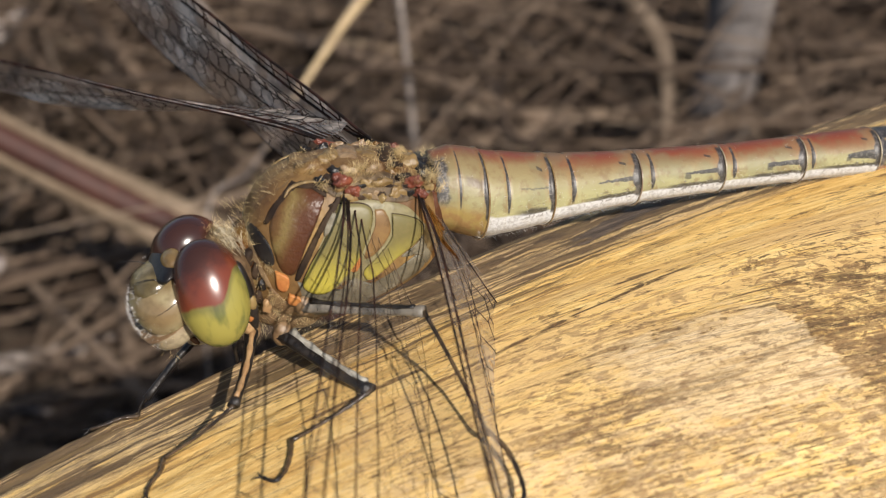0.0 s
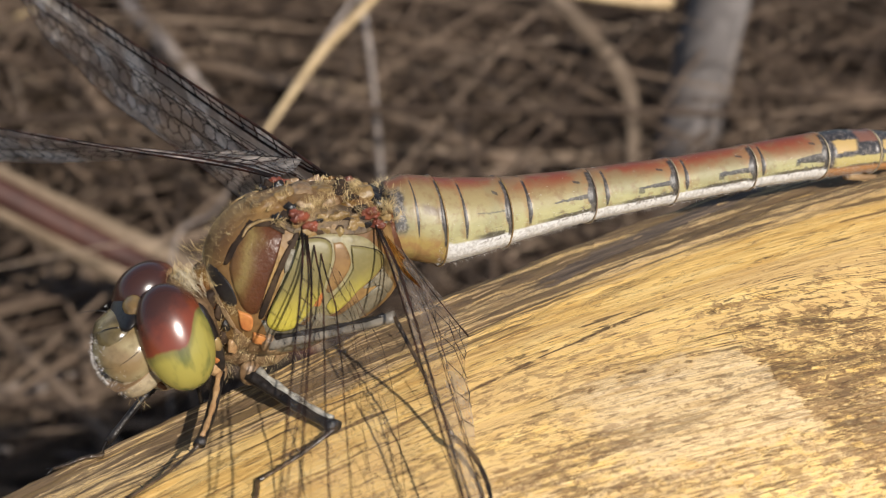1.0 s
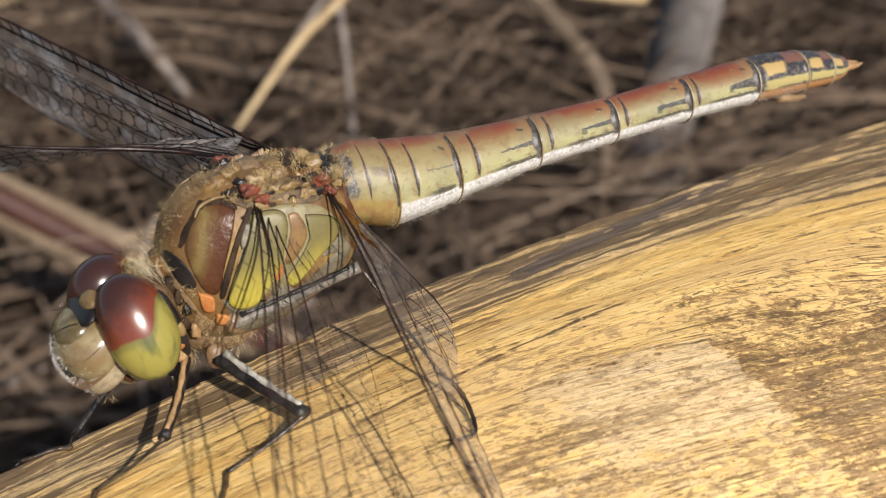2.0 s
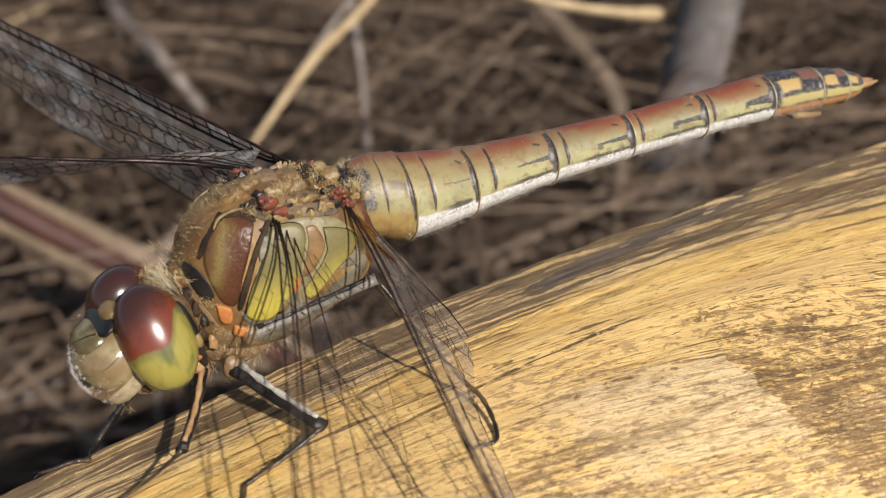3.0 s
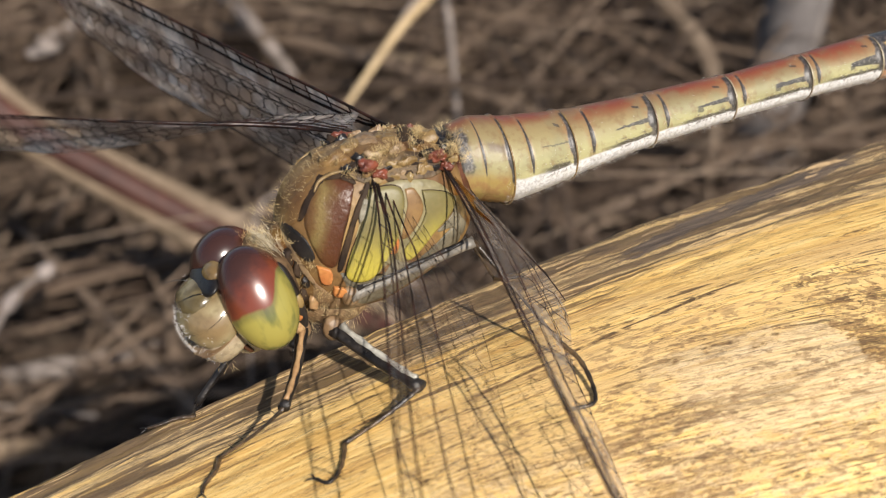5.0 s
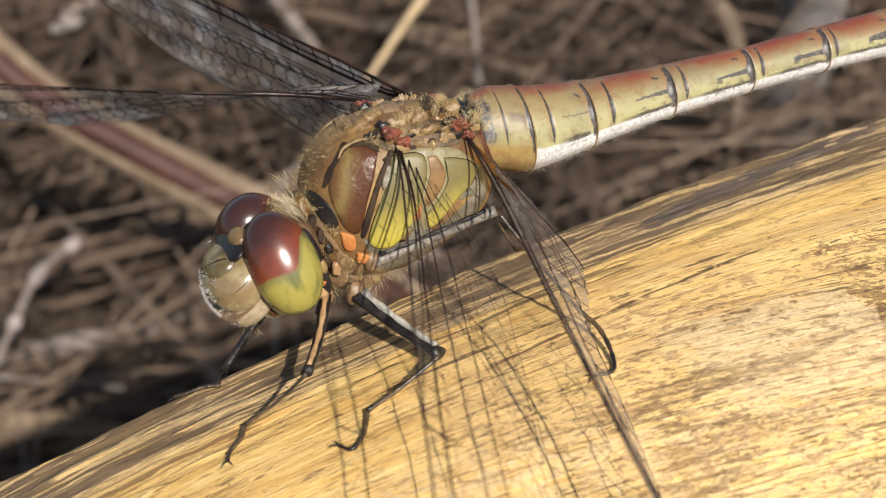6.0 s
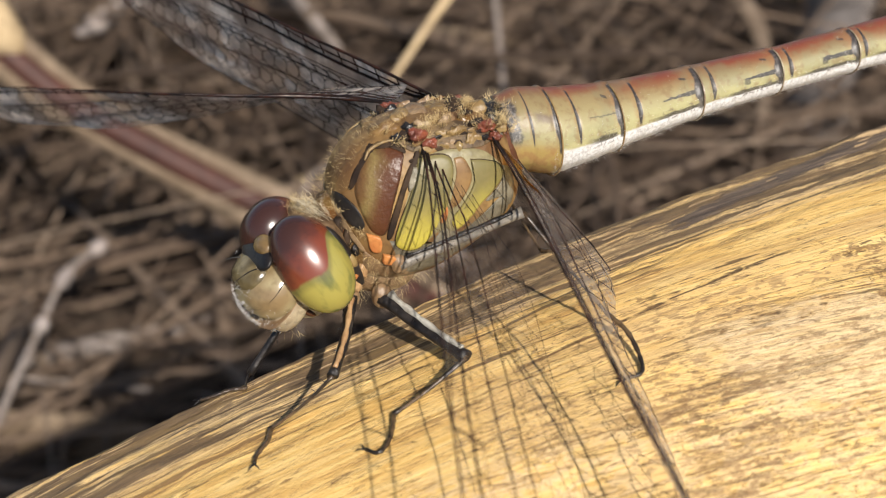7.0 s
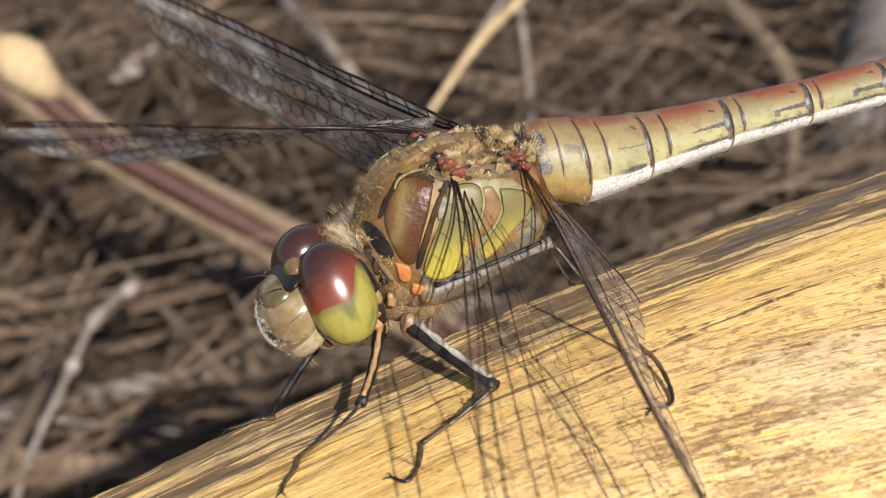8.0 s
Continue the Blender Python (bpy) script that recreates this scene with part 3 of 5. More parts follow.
    fl = both(both(n.mask(u, 0.755, 0.77), n.mask(u, 0.845, 0.83)), both(n.mask(fv, 0.15, 0.16), n.mask(fv, 0.195, 0.18)))
    dk = n.math("MAXIMUM", dk, both(fl, 0.0 if fore else 0.85))
    col = n.mix(both(dk, 0.95), col, n.mix(n.mask(g3, 0.48, 0.66), (0.020, 0.018, 0.018), (0.085, 0.075, 0.065)))
    wr = n.noise(n.coords("Object", (450.0, 1500.0, 1500.0)), 1.0, 5, 0.65)
    n.bump(n.math("ADD", g2, wr), 0.45, 0.00004)
    return n.done(col, n.math("ADD", 0.34, both(g1, 0.2)), 0.42)


def tail_material():
    """Last rings of the abdomen: black above and between, with yellow windows low on the side."""
    n = Nodes("tail_skin")
    u, v, _ = n.split(n.coords("UV"))
    ob = n.coords("Object")
    g2 = n.noise(ob, 1300.0, 5, 0.6)
    g3 = n.noise(ob, 5000.0, 4, 0.6)

    def wob(fac, amount):
        return n.math("MULTIPLY", n.math("SUBTRACT", fac, 0.5), amount)

    def box(a0, a1, b0, b1):
        uu = n.math("ADD", u, wob(g2, 0.22))
        vv = n.math("ADD", v, wob(g2, 0.12))
        return n.math("MULTIPLY", n.math("MULTIPLY", n.mask(uu, a0, a0 + 0.08), n.mask(uu, a1, a1 - 0.08)), n.math("MULTIPLY", n.mask(vv, b0, b0 + 0.03), n.mask(vv, b1, b1 - 0.03)))

    col = n.mix(n.mask(g3, 0.45, 0.65), (0.022, 0.02, 0.02), (0.10, 0.085, 0.075))
    col = n.mix(box(0.56, 1.2, 0.0, 0.24), col, (0.13, 0.06, 0.04))
    col = n.mix(box(0.08, 0.60, 0.17, 0.37), col, (0.33, 0.225, 0.085))
    col = n.mix(box(0.06, 1.1, 0.40, 0.56), col, (0.30, 0.25, 0.10))
    col = n.mix(n.mask(v, 0.54, 0.60), col, (0.30, 0.15, 0.06))
    n.bump(g2, 0.3, 0.00003)
    return n.done(col, 0.38, 0.5)


def eye_material():
    """Compound eye: maroon dome over an olive-yellow base that climbs at the rear."""
    n = Nodes("compound_eye")
    ob = n.coords("Object", (1 / K, 1 / K, 1 / K))
    x, y, z = n.split(ob)
    w = n.noise(n.coords("Object", (1.5 / K, 1.5 / K, 0.45 / K)), 1.0, 3)
    f = n.noise(ob, 2.2, 3)
    rise = n.math("MULTIPLY", n.mask(x, -0.2, -1.15), 1.15)
    edge = n.math("SUBTRACT", n.math("ADD", z, n.math("MULTIPLY", n.math("SUBTRACT", w, 0.5), 0.35)), rise)
    red = n.mix(n.mask(n.math("ADD", n.math("MULTIPLY", x, 0.5), n.math("ADD", z, n.math("MULTIPLY", n.math("SUBTRACT", f, 0.5), 1.2))), 0.1, 1.5), (0.125, 0.029, 0.013), (0.034, 0.014, 0.010))
    green = n.mix(n.mask(w, 0.42, 0.64), (0.225, 0.195, 0.045), (0.09, 0.095, 0.028))
    green = n.mix(n.math("MULTIPLY", n.mask(edge, -0.75, -0.40), 0.6), green, (0.075, 0.068, 0.024))
    col = n.mix(n.mask(edge, -0.26, -0.42), red, green)
    return n.done(col, 0.235, 0.55)


def vein_material():
    n = Nodes("wing_vein")
    f = n.noise(n.coords("Object"), 900.0, 3)
    return n.done(n.mix(n.mask(f, 0.4, 0.65), (0.008, 0.005, 0.004), (0.036, 0.014, 0.009)), 0.55, 0.12)


def membrane_material(name, haze_most, gloss_most, gloss_least=0.006):
    """Clear wing skin: mostly see-through, with pale diffuse patches painted in for its sheen."""
    n = Nodes(name)
    clear = n.node("ShaderNodeBsdfTransparent")
    clear.inputs[0].default_value = (0.985, 0.98, 0.975, 1)
    haze = n.node("ShaderNodeBsdfDiffuse")
    haze.inputs[0].default_value = (0.84, 0.72, 0.61, 1)
    gloss = n.node("ShaderNodeBsdfGlossy")
    gloss.inputs["Roughness"].default_value = 0.38
    gloss.inputs[0].default_value = (0.9, 0.86, 0.86, 1)
    v = n.coords("Object")
    b = n.node("ShaderNodeBump")
    b.inputs["Strength"].default_value, b.inputs["Distance"].default_value = 0.7, 0.00012
    n.link(n.noise(v, 1100.0, 3), b.inputs["Height"])
    n.link(b.outputs[0], gloss.inputs["Normal"])
    m1 = n.node("ShaderNodeMixShader")
    n.link(n.math("MULTIPLY", n.math("ADD", 0.15, n.math("MULTIPLY", n.mask(n.noise(v, 330.0, 4, 0.6), 0.44, 0.62), n.math("ADD", 0.5, n.mask(n.noise(v, 1500.0, 3), 0.4, 0.62)))), haze_most), m1.inputs[0])
    glow = n.node("ShaderNodeBsdfTranslucent")
    glow.inputs[0].default_value = haze.inputs[0].default_value
    both = n.node("ShaderNodeMixShader")
    n.link(haze.outputs[0], both.inputs[1])
    n.link(glow.outputs[0], both.inputs[2])
    n.link(clear.outputs[0], m1.inputs[1])
    n.link(both.outputs[0], m1.inputs[2])
    fres = n.node("ShaderNodeFresnel")
    fres.inputs[0].default_value = 1.35
    m = n.node("ShaderNodeMixShader")
    n.link(n.math("ADD", n.math("MULTIPLY", fres.outputs[0], gloss_most), gloss_least), m.inputs[0])
    n.link(m1.outputs[0], m.inputs[1])
    n.link(gloss.outputs[0], m.inputs[2])
    n.link(m.outputs[0], n.tree.nodes["Material Output"].inputs[0])
    return n.mat


def yellow_material():
    """Yellow flank: clear yellow low down, darker and more olive above."""
    n = Nodes("yellow_plate")
    ob = n.coords("Object", (1 / K, 1 / K, 1 / K))
    x, y, z = n.split(ob)
    g = n.noise(ob, 0.9, 4)
    f = n.noise(ob, 5.0, 4)
    w = n.math("ADD", z, n.math("MULTIPLY", n.math("SUBTRACT", g, 0.5), 1.6))
    col = n.mix(n.mask(w, -0.9, 1.1), (0.34, 0.285, 0.042), (0.12, 0.10, 0.036))
    col = n.mix(n.math("MULTIPLY", n.mask(f, 0.47, 0.66), 0.2), col, (0.18, 0.14, 0.06))
    n.bump(f, 0.3, 0.00004)
    return n.done(col, 0.46, 0.35)


def plate_material(name, stops, kx, kz, off, rough=0.3):
    """A glossy horny plate whose colour runs from edge to edge."""
    n = Nodes(name)
    ob = n.coords("Object", (1 / K, 1 / K, 1 / K))
    x, y, z = n.split(ob)
    g = n.noise(ob, 1.1, 4, 0.6)
    f = n.noise(ob, 7.0, 5, 0.65)
    t = n.math("ADD", n.math("ADD", n.math("MULTIPLY", x, kx), n.math("MULTIPLY", z, kz)), n.math("ADD", off, n.math("MULTIPLY", n.math("SUBTRACT", g, 0.5), 0.55)))
    col = n.ramp(t, stops)
    col = n.mix(n.math("MULTIPLY", n.mask(f, 0.5, 0.7), 0.35), col, (0.06, 0.03, 0.012))
    n.bump(n.math("ADD", n.math("MULTIPLY", f, 0.12), g), 0.8, 0.00016)
    return n.done(col, n.math("ADD", rough - 0.15, n.math("MULTIPLY", f, 0.2)), 0.3)


M_FORE = segment_material("abdomen_root_skin", 0.44, (2.0, 0.3, 0.01, 0.01, 0.0), (2.0, 2.5), 0.35, 1.0)
M_SEGS = [segment_material("abdomen_skin", *a) for a in (
    (0.29, (0.46, 0.335, 0.004, 0.009, 0.7), (0.32, 0.9), 0.45),
    (0.21, (0.47, 0.355, 0.008, 0.028, 0.95), (0.25, 1.0), 0.9),
    (0.13, (0.50, 0.372, 0.013, 0.034, 1.0), (0.15, 1.0), 1.1),
    (0.11, (0.50, 0.385, 0.030, 0.036, 1.0), (0.12, 1.0), 1.25),
    (0.09, (0.52, 0.385, 0.030, 0.066, 1.0), (0.1, 1.0), 1.35))]
M_TAIL = tail_material()
M_EYE = eye_material()
M_VEIN = vein_material()
M_MEMB = membrane_material("wing_membrane", 0.02, 0.03)
M_SHEEN = membrane_material("sheeny_wing_membrane", 0.12, 0.16, 0.03)
# far wings: their sunlit sheen is painted as stronger pale patches
M_FARSHEEN = membrane_material("far_sheen_membrane", 0.82, 0.16, 0.09)
M_BROWN = mottled("thorax_brown", (0.06, 0.034, 0.018), (0.19, 0.12, 0.058), 1820.0, 0.65, 0.2, 0.6, 0.0001)
M_RUST = plate_material("rust_plate", [(0.0, (0.05, 0.02, 0.01)), (0.35, (0.105, 0.034, 0.011)), (0.62, (0.10, 0.046, 0.012)), (1.0, (0.12, 0.08, 0.02))], 0.10, 0.26, 0.12)
# the light stop at 0.70 is the tan front margin plus a painted soft highlight
M_BROAD = plate_material("broad_plate", [(0.0, (0.03, 0.014, 0.008)), (0.08, (0.058, 0.02, 0.009)), (0.36, (0.072, 0.028, 0.012)), (0.56, (0.10, 0.058, 0.022)), (0.70, (0.15, 0.105, 0.038)), (0.84, (0.105, 0.057, 0.02)), (0.95, (0.085, 0.04, 0.015)), (1.0, (0.05, 0.026, 0.011))], 0.645, 0.292, -1.0, 0.36)
M_STRIP = mottled("brown_strip", (0.10, 0.05, 0.02), (0.20, 0.12, 0.045), 1500.0, 0.4, 0.3)
M_YELLOW = yellow_material()
M_HINGESHADE = mottled("hinge_shade", (0.045, 0.028, 0.015), (0.17, 0.11, 0.05), 1900.0, 0.55, 0.3, 0.7, 0.00012)
M_DULLYELLOW = mottled("dull_yellow_skin", (0.15, 0.125, 0.06), (0.24, 0.21, 0.11), 1300.0, 0.45, 0.35, 0.5, 0.00008)
M_SHOULDER = mottled("shoulder_brown", (0.095, 0.046, 0.016), (0.235, 0.145, 0.052), 1000.0, 0.5, 0.3, 0.6, 0.0001)
M_OCHRE = mottled("ochre_sclerite", (0.15, 0.092, 0.034), (0.26, 0.18, 0.075), 2200.0, 0.4, 0.4, 0.5, 0.0001)
M_LOWFLANK = mottled("lower_flank_skin", (0.095, 0.082, 0.055), (0.21, 0.185, 0.13), 1800.0, 0.45, 0.35, 0.6, 0.0001)
M_CREAM = mottled("cream_face", (0.16, 0.11, 0.055), (0.37, 0.335, 0.19), 850.0, 0.2, 0.5, 0.3, 0.00004)
M_TANSKIN = mottled("tan_skin", (0.15, 0.09, 0.045), (0.27, 0.185, 0.10), 2000.0, 0.4, 0.45, 0.6, 0.0001)
M_RIM = mottled("dark_seam", (0.016, 0.01, 0.007), (0.05, 0.03, 0.016), 2000.0, 0.7, 0.15)
M_ORANGE = mottled("orange_spot", (0.33, 0.115, 0.035), (0.42, 0.18, 0.055), 2340.0, 0.4, 0.2)
M_BLACK = mottled("black_chitin", (0.008, 0.007, 0.007), (0.020, 0.016, 0.014), 2340.0, 0.35, 0.3)
M_REDBASE = mottled("red_sclerite", (0.06, 0.018, 0.011), (0.25, 0.065, 0.032), 1700.0, 0.3, 0.4, 0.8, 0.00015)
M_PALE = mottled("pale_skin", (0.15, 0.11, 0.065), (0.27, 0.22, 0.14), 2340.0, 0.5, 0.4)
M_GREYBLUE = mottled("grey_blue_skin", (0.10, 0.088, 0.072), (0.20, 0.175, 0.14), 2340.0, 0.45, 0.4)
M_HAIR = mottled("hair", (0.46, 0.33, 0.15), (0.64, 0.51, 0.28), 2340.0, 0.5, 0.4)
M_WHITEHAIR = mottled("white_hair", (0.46, 0.44, 0.42), (0.6, 0.58, 0.56), 2340.0, 0.5, 0.4)
M_CREAMHAIR = mottled("cream_hair", (0.52, 0.44, 0.30), (0.70, 0.63, 0.48), 2340.0, 0.5, 0.4)
M_FACE = mottled("face_skin", (0.07, 0.052, 0.023), (0.20, 0.155, 0.075), 1100.0, 0.22, 0.4)
M_CROWN = mottled("crown_skin", (0.12, 0.075, 0.03), (0.27, 0.19, 0.075), 1500.0, 0.25, 0.5)
M_LABRUM = mottled("labrum_skin", (0.15, 0.10, 0.06), (0.31, 0.26, 0.17), 1500.0, 0.3, 0.5)
M_LEG = mottled("leg_black", (0.007, 0.006, 0.006), (0.026, 0.021, 0.018), 3120.0, 0.33, 0.35, 0.6, 0.00008)
M_SHIN = mottled("leg_brown", (0.012, 0.009, 0.007), (0.11, 0.068, 0.032), 1900.0, 0.3, 0.45, 0.6, 0.00008)
M_LEGPALE = mottled("leg_stripe", (0.22, 0.20, 0.165), (0.42, 0.40, 0.34), 2400.0, 0.35, 0.5)
M_LEGTAN = mottled("leg_tan", (0.259, 0.144, 0.065), (0.331, 0.209, 0.101), 3120.0, 0.4, 0.4)


def amber_material():
    n = Nodes("amber")
    t = n.node("ShaderNodeBsdfTransparent")
    t.inputs[0].default_value = (0.80, 0.58, 0.28, 1)
    f = n.noise(n.coords("Object"), 1500.0, 3)
    m = n.node("ShaderNodeMixShader")
    n.link(n.math("MULTIPLY", n.mask(f, 0.3, 0.7), 0.5), m.inputs[0])
    n.link(t.outputs[0], m.inputs[1])
    n.done((0.26, 0.13, 0.03), 0.3)
    n.link(n.bsdf.outputs[0], m.inputs[2])
    n.link(m.outputs[0], n.tree.nodes["Material Output"].inputs[0])
    return n.mat


M_AMBER = amber_material()
M_STIGMA = mottled("stigma", (0.115, 0.050, 0.025), (0.158, 0.072, 0.036), 3120.0, 0.4, 0.4)


# ---------------------------------------------------------------- dragonfly
def loft(rings, closed=True):
    """Verts and faces through rings of equal size."""
    m = len(rings[0])
    verts = [v for r in rings for v in r]
    faces = [(i * m + k, i * m + (k + 1) % m, (i + 1) * m + (k + 1) % m, (i + 1) * m + k) for i in range(len(rings) - 1) for k in range(m)]
    if closed:
        faces += [tuple(reversed(range(m))), tuple((len(rings) - 1) * m + k for k in range(m))]
    return verts, faces


def blob(centre, radii, turn=(0, 0, 0), power=2.0, nu=24, nv=16, warp=None, lumps=0.06):
    """A rounded solid: an ellipsoid, boxier as power grows."""
    e = Euler([radians(a) for a in turn]).to_matrix()
    rings = []
    q = 2.0 / power

    def sp(w):
        return math.copysign(abs(w) ** q, w)

    for i in range(nv + 1):
        a = math.pi * (i / nv - 0.5) * 0.985
        ring = []
        for k in range(nu):
            b = 2 * math.pi * k / nu
            p = Vector((radii[0] * sp(math.cos(a)) * sp(math.cos(b)), radii[1] * sp(math.cos(a)) * sp(math.sin(b)), radii[2] * sp(math.sin(a))))
            q3 = p / max(radii) * 1.7 + Vector(centre)
            p *= 1 + lumps * (noise.noise(q3) + 0.5 * noise.noise(q3 * 2.7))
            if warp:
                p = Vector(warp(p))
            ring.append((e @ p + Vector(centre)) * K)
        rings.append(ring)
    return loft(rings)


ABD = [(-3.9, 1.5, 1.5, 1.45), (-4.7, 1.45, 1.7, 1.6), (-5.5, 1.2, 1.78, 1.72), (-6.2, 1.05, 1.72, 1.74), (-7.8, 1.0, 1.50, 1.6), (-9.25, 1.02, 1.32, 1.42),
       (-11, 1.06, 1.16, 1.25), (-12.95, 1.08, 1.06, 1.12), (-16.75, 1.06, 0.95, 1.0), (-20.8, 1.08, 0.96, 1.0), (-22.8, 1.06, 1.0, 1.05), (-24.35, 1.0, 1.02, 1.06),
       (-26.0, 0.84, 0.94, 1.0), (-27.0, 0.70, 0.85, 0.9), (-27.7, 0.60, 0.74, 0.8), (-28.3, 0.50, 0.60, 0.66), (-28.8, 0.44, 0.42, 0.45), (-29.2, 0.40, 0.25, 0.27)]


def abd(x):
    """Height of the axis, half height and half width of the abdomen at x."""
    xs = [-a[0] for a in ABD]
    return [float(np.interp(-x, xs, [a[i] for a in ABD])) for i in (1, 2, 3)]


def segment(parent, x0, x1, material, name="abdomen_segment", sides=48, label="", ring=0.16):
    rows = max(10, int((x0 - x1) / 0.07))
    rings, uvs = [], []
    for i in range(rows + 1):
        t = i / rows
        x = x0 + (x1 - x0) * t
        c, h, w = abd(x)
        swell = 1.0 + 0.012 * math.sin(math.pi * t) - 0.022 * math.exp(-((t - ring) / 0.02) ** 2) + 0.045 * math.exp(-((t - 0.955) / 0.03) ** 2) - (0.05 if t > 0.995 else 0)
        loop = []
        for k in range(sides):
            a = 2 * math.pi * k / sides
            s, co = math.sin(a), math.cos(a)
            keel = 1.0 + 0.03 * max(0, co) ** 12
            flatten = 0.92 if co < -0.55 else 1.0
            loop.append(Vector((x + 0.16 * (1 - co) * 0.5 - 0.08, w * s * swell, c + h * co * swell * keel * flatten)) * K)
            uvs.append((t, abs((k / sides + 0.5) % 1.0 - 0.5) * 2))
        rings.append(loop)
    v, f = loft(rings)
    return child(name, mesh(name, v, f, material, True, uvs), parent, label)


def patch(poly, surf, lift, thick=0.05, grid=0.16):
    """A thin rounded plate over a surface: poly in (x, z), surf(x, z) gives y."""
    xs, zs = [p[0] for p in poly], [p[1] for p in poly]

    def edge(x, z):
        best, inside = 9.0, False
        for i in range(len(poly)):
            (x1, z1), (x2, z2) = poly[i], poly[(i + 1) % len(poly)]
            dx, dz = x2 - x1, z2 - z1
            t = max(0, min(1, ((x - x1) * dx + (z - z1) * dz) / (dx * dx + dz * dz + 1e-9)))
            best = min(best, math.hypot(x - x1 - t * dx, z - z1 - t * dz))
            if (z1 > z) != (z2 > z) and x < (x2 - x1) * (z - z1) / (z2 - z1) + x1:
                inside = not inside
        return best if inside else -best

    bm = bmesh.new()
    line = smooth_line([(p[0], 0, p[1]) for p in list(poly) + [poly[0]]], 5)[:-1]
    cx, cz = sum(p.x for p in line) / len(line), sum(p.z for p in line) / len(line)
    steps = [1.0, 0.97, 0.9, 0.75, 0.55, 0.3]
    up = [-0.06, thick * 0.5, thick * 0.9, thick, thick, thick]
    loops = []
    for s, h in zip(steps, up):
        loop = []
        for p in line:
            x, z = cx + (p.x - cx) * s, cz + (p.z - cz) * s
            y = surf(x, z)
            sg = 1 if y >= 0 else -1
            loop.append(bm.verts.new(Vector((x, y + sg * (lift + h), z)) * K))
        loops.append(loop)
    m = len(line)
    for a, b in zip(loops, loops[1:]):
        for k in range(m):
            bm.faces.new((a[k], a[(k + 1) % m], b[(k + 1) % m], b[k]))
    y = surf(cx, cz)
    c = bm.verts.new(Vector((cx, y + (1 if y >= 0 else -1) * (lift + thick), cz)) * K)
    for k in range(m):
        bm.faces.new((loops[-1][k], loops[-1][(k + 1) % m], c))
    bmesh.ops.recalc_face_normals(bm, faces=bm.faces)
    return bm


def from_bm(name, bm, material):
    me = bpy.data.meshes.new(name)
    bm.to_mesh(me)
    bm.free()
    me.materials.append(material)
    me.polygons.foreach_set("use_smooth", [True] * len(me.polygons))
    return me


TH_C, TH_R = Vector((-0.5, 0, 0.0)), Vector((3.75, 2.45, 3.35))


def thorax_warp(p):
    # leans back at the top, tapers below towards the rear, narrower above and in front
    z = 0.84 * p.z * (1 - 0.13 * max(0.0, -p.x)) if p.z < 0 else p.z
    return (p.x - 0.08 * z + 0.20 * max(0, -z - 1), p.y * (1 - 0.05 * z / 3 - 0.05 * p.x / 3), z)


def thorax_side(sign):
    """y of the thorax's flank at x, z."""
    def surf(x, z):
        zz = z - TH_C.z
        xx = x - TH_C.x + 0.08 * zz - 0.2 * max(0, -zz - 1)
        zq = zz / 0.84 / (1 - 0.13 * max(0.0, -xx)) if zz < 0 else zz
        r = max(0.004, 1 - abs(xx / TH_R.x) ** 2.7 - abs(zq / TH_R.z) ** 2.7)
        return sign * TH_R.y * r ** (1 / 2.7) * (1 - 0.05 * zz / 3 - 0.05 * xx / 3)
    return surf


def hair_mesh(seeds, length, radius, rng, spread=0.35):
    lines = []
    for p, n in seeds:
        n = Vector(n).normalized()
        d = (n + Vector((rng.gauss(0, spread), rng.gauss(0, spread), rng.gauss(0, spread)))).normalized()
        L = length * rng.uniform(0.6, 1.25)
        bend = Vector((rng.gauss(0, 0.3), rng.gauss(0, 0.3), rng.gauss(0, 0.3)))
        a = Vector(p) - n * 0.06
        pts = [a * K, (a + d * L * 0.5) * K, (a + (d + bend * 0.35).normalized() * L) * K]
        lines.append((pts, [radius * K, radius * 0.8 * K, radius * 0.2 * K], 3))
    return tubes(lines)


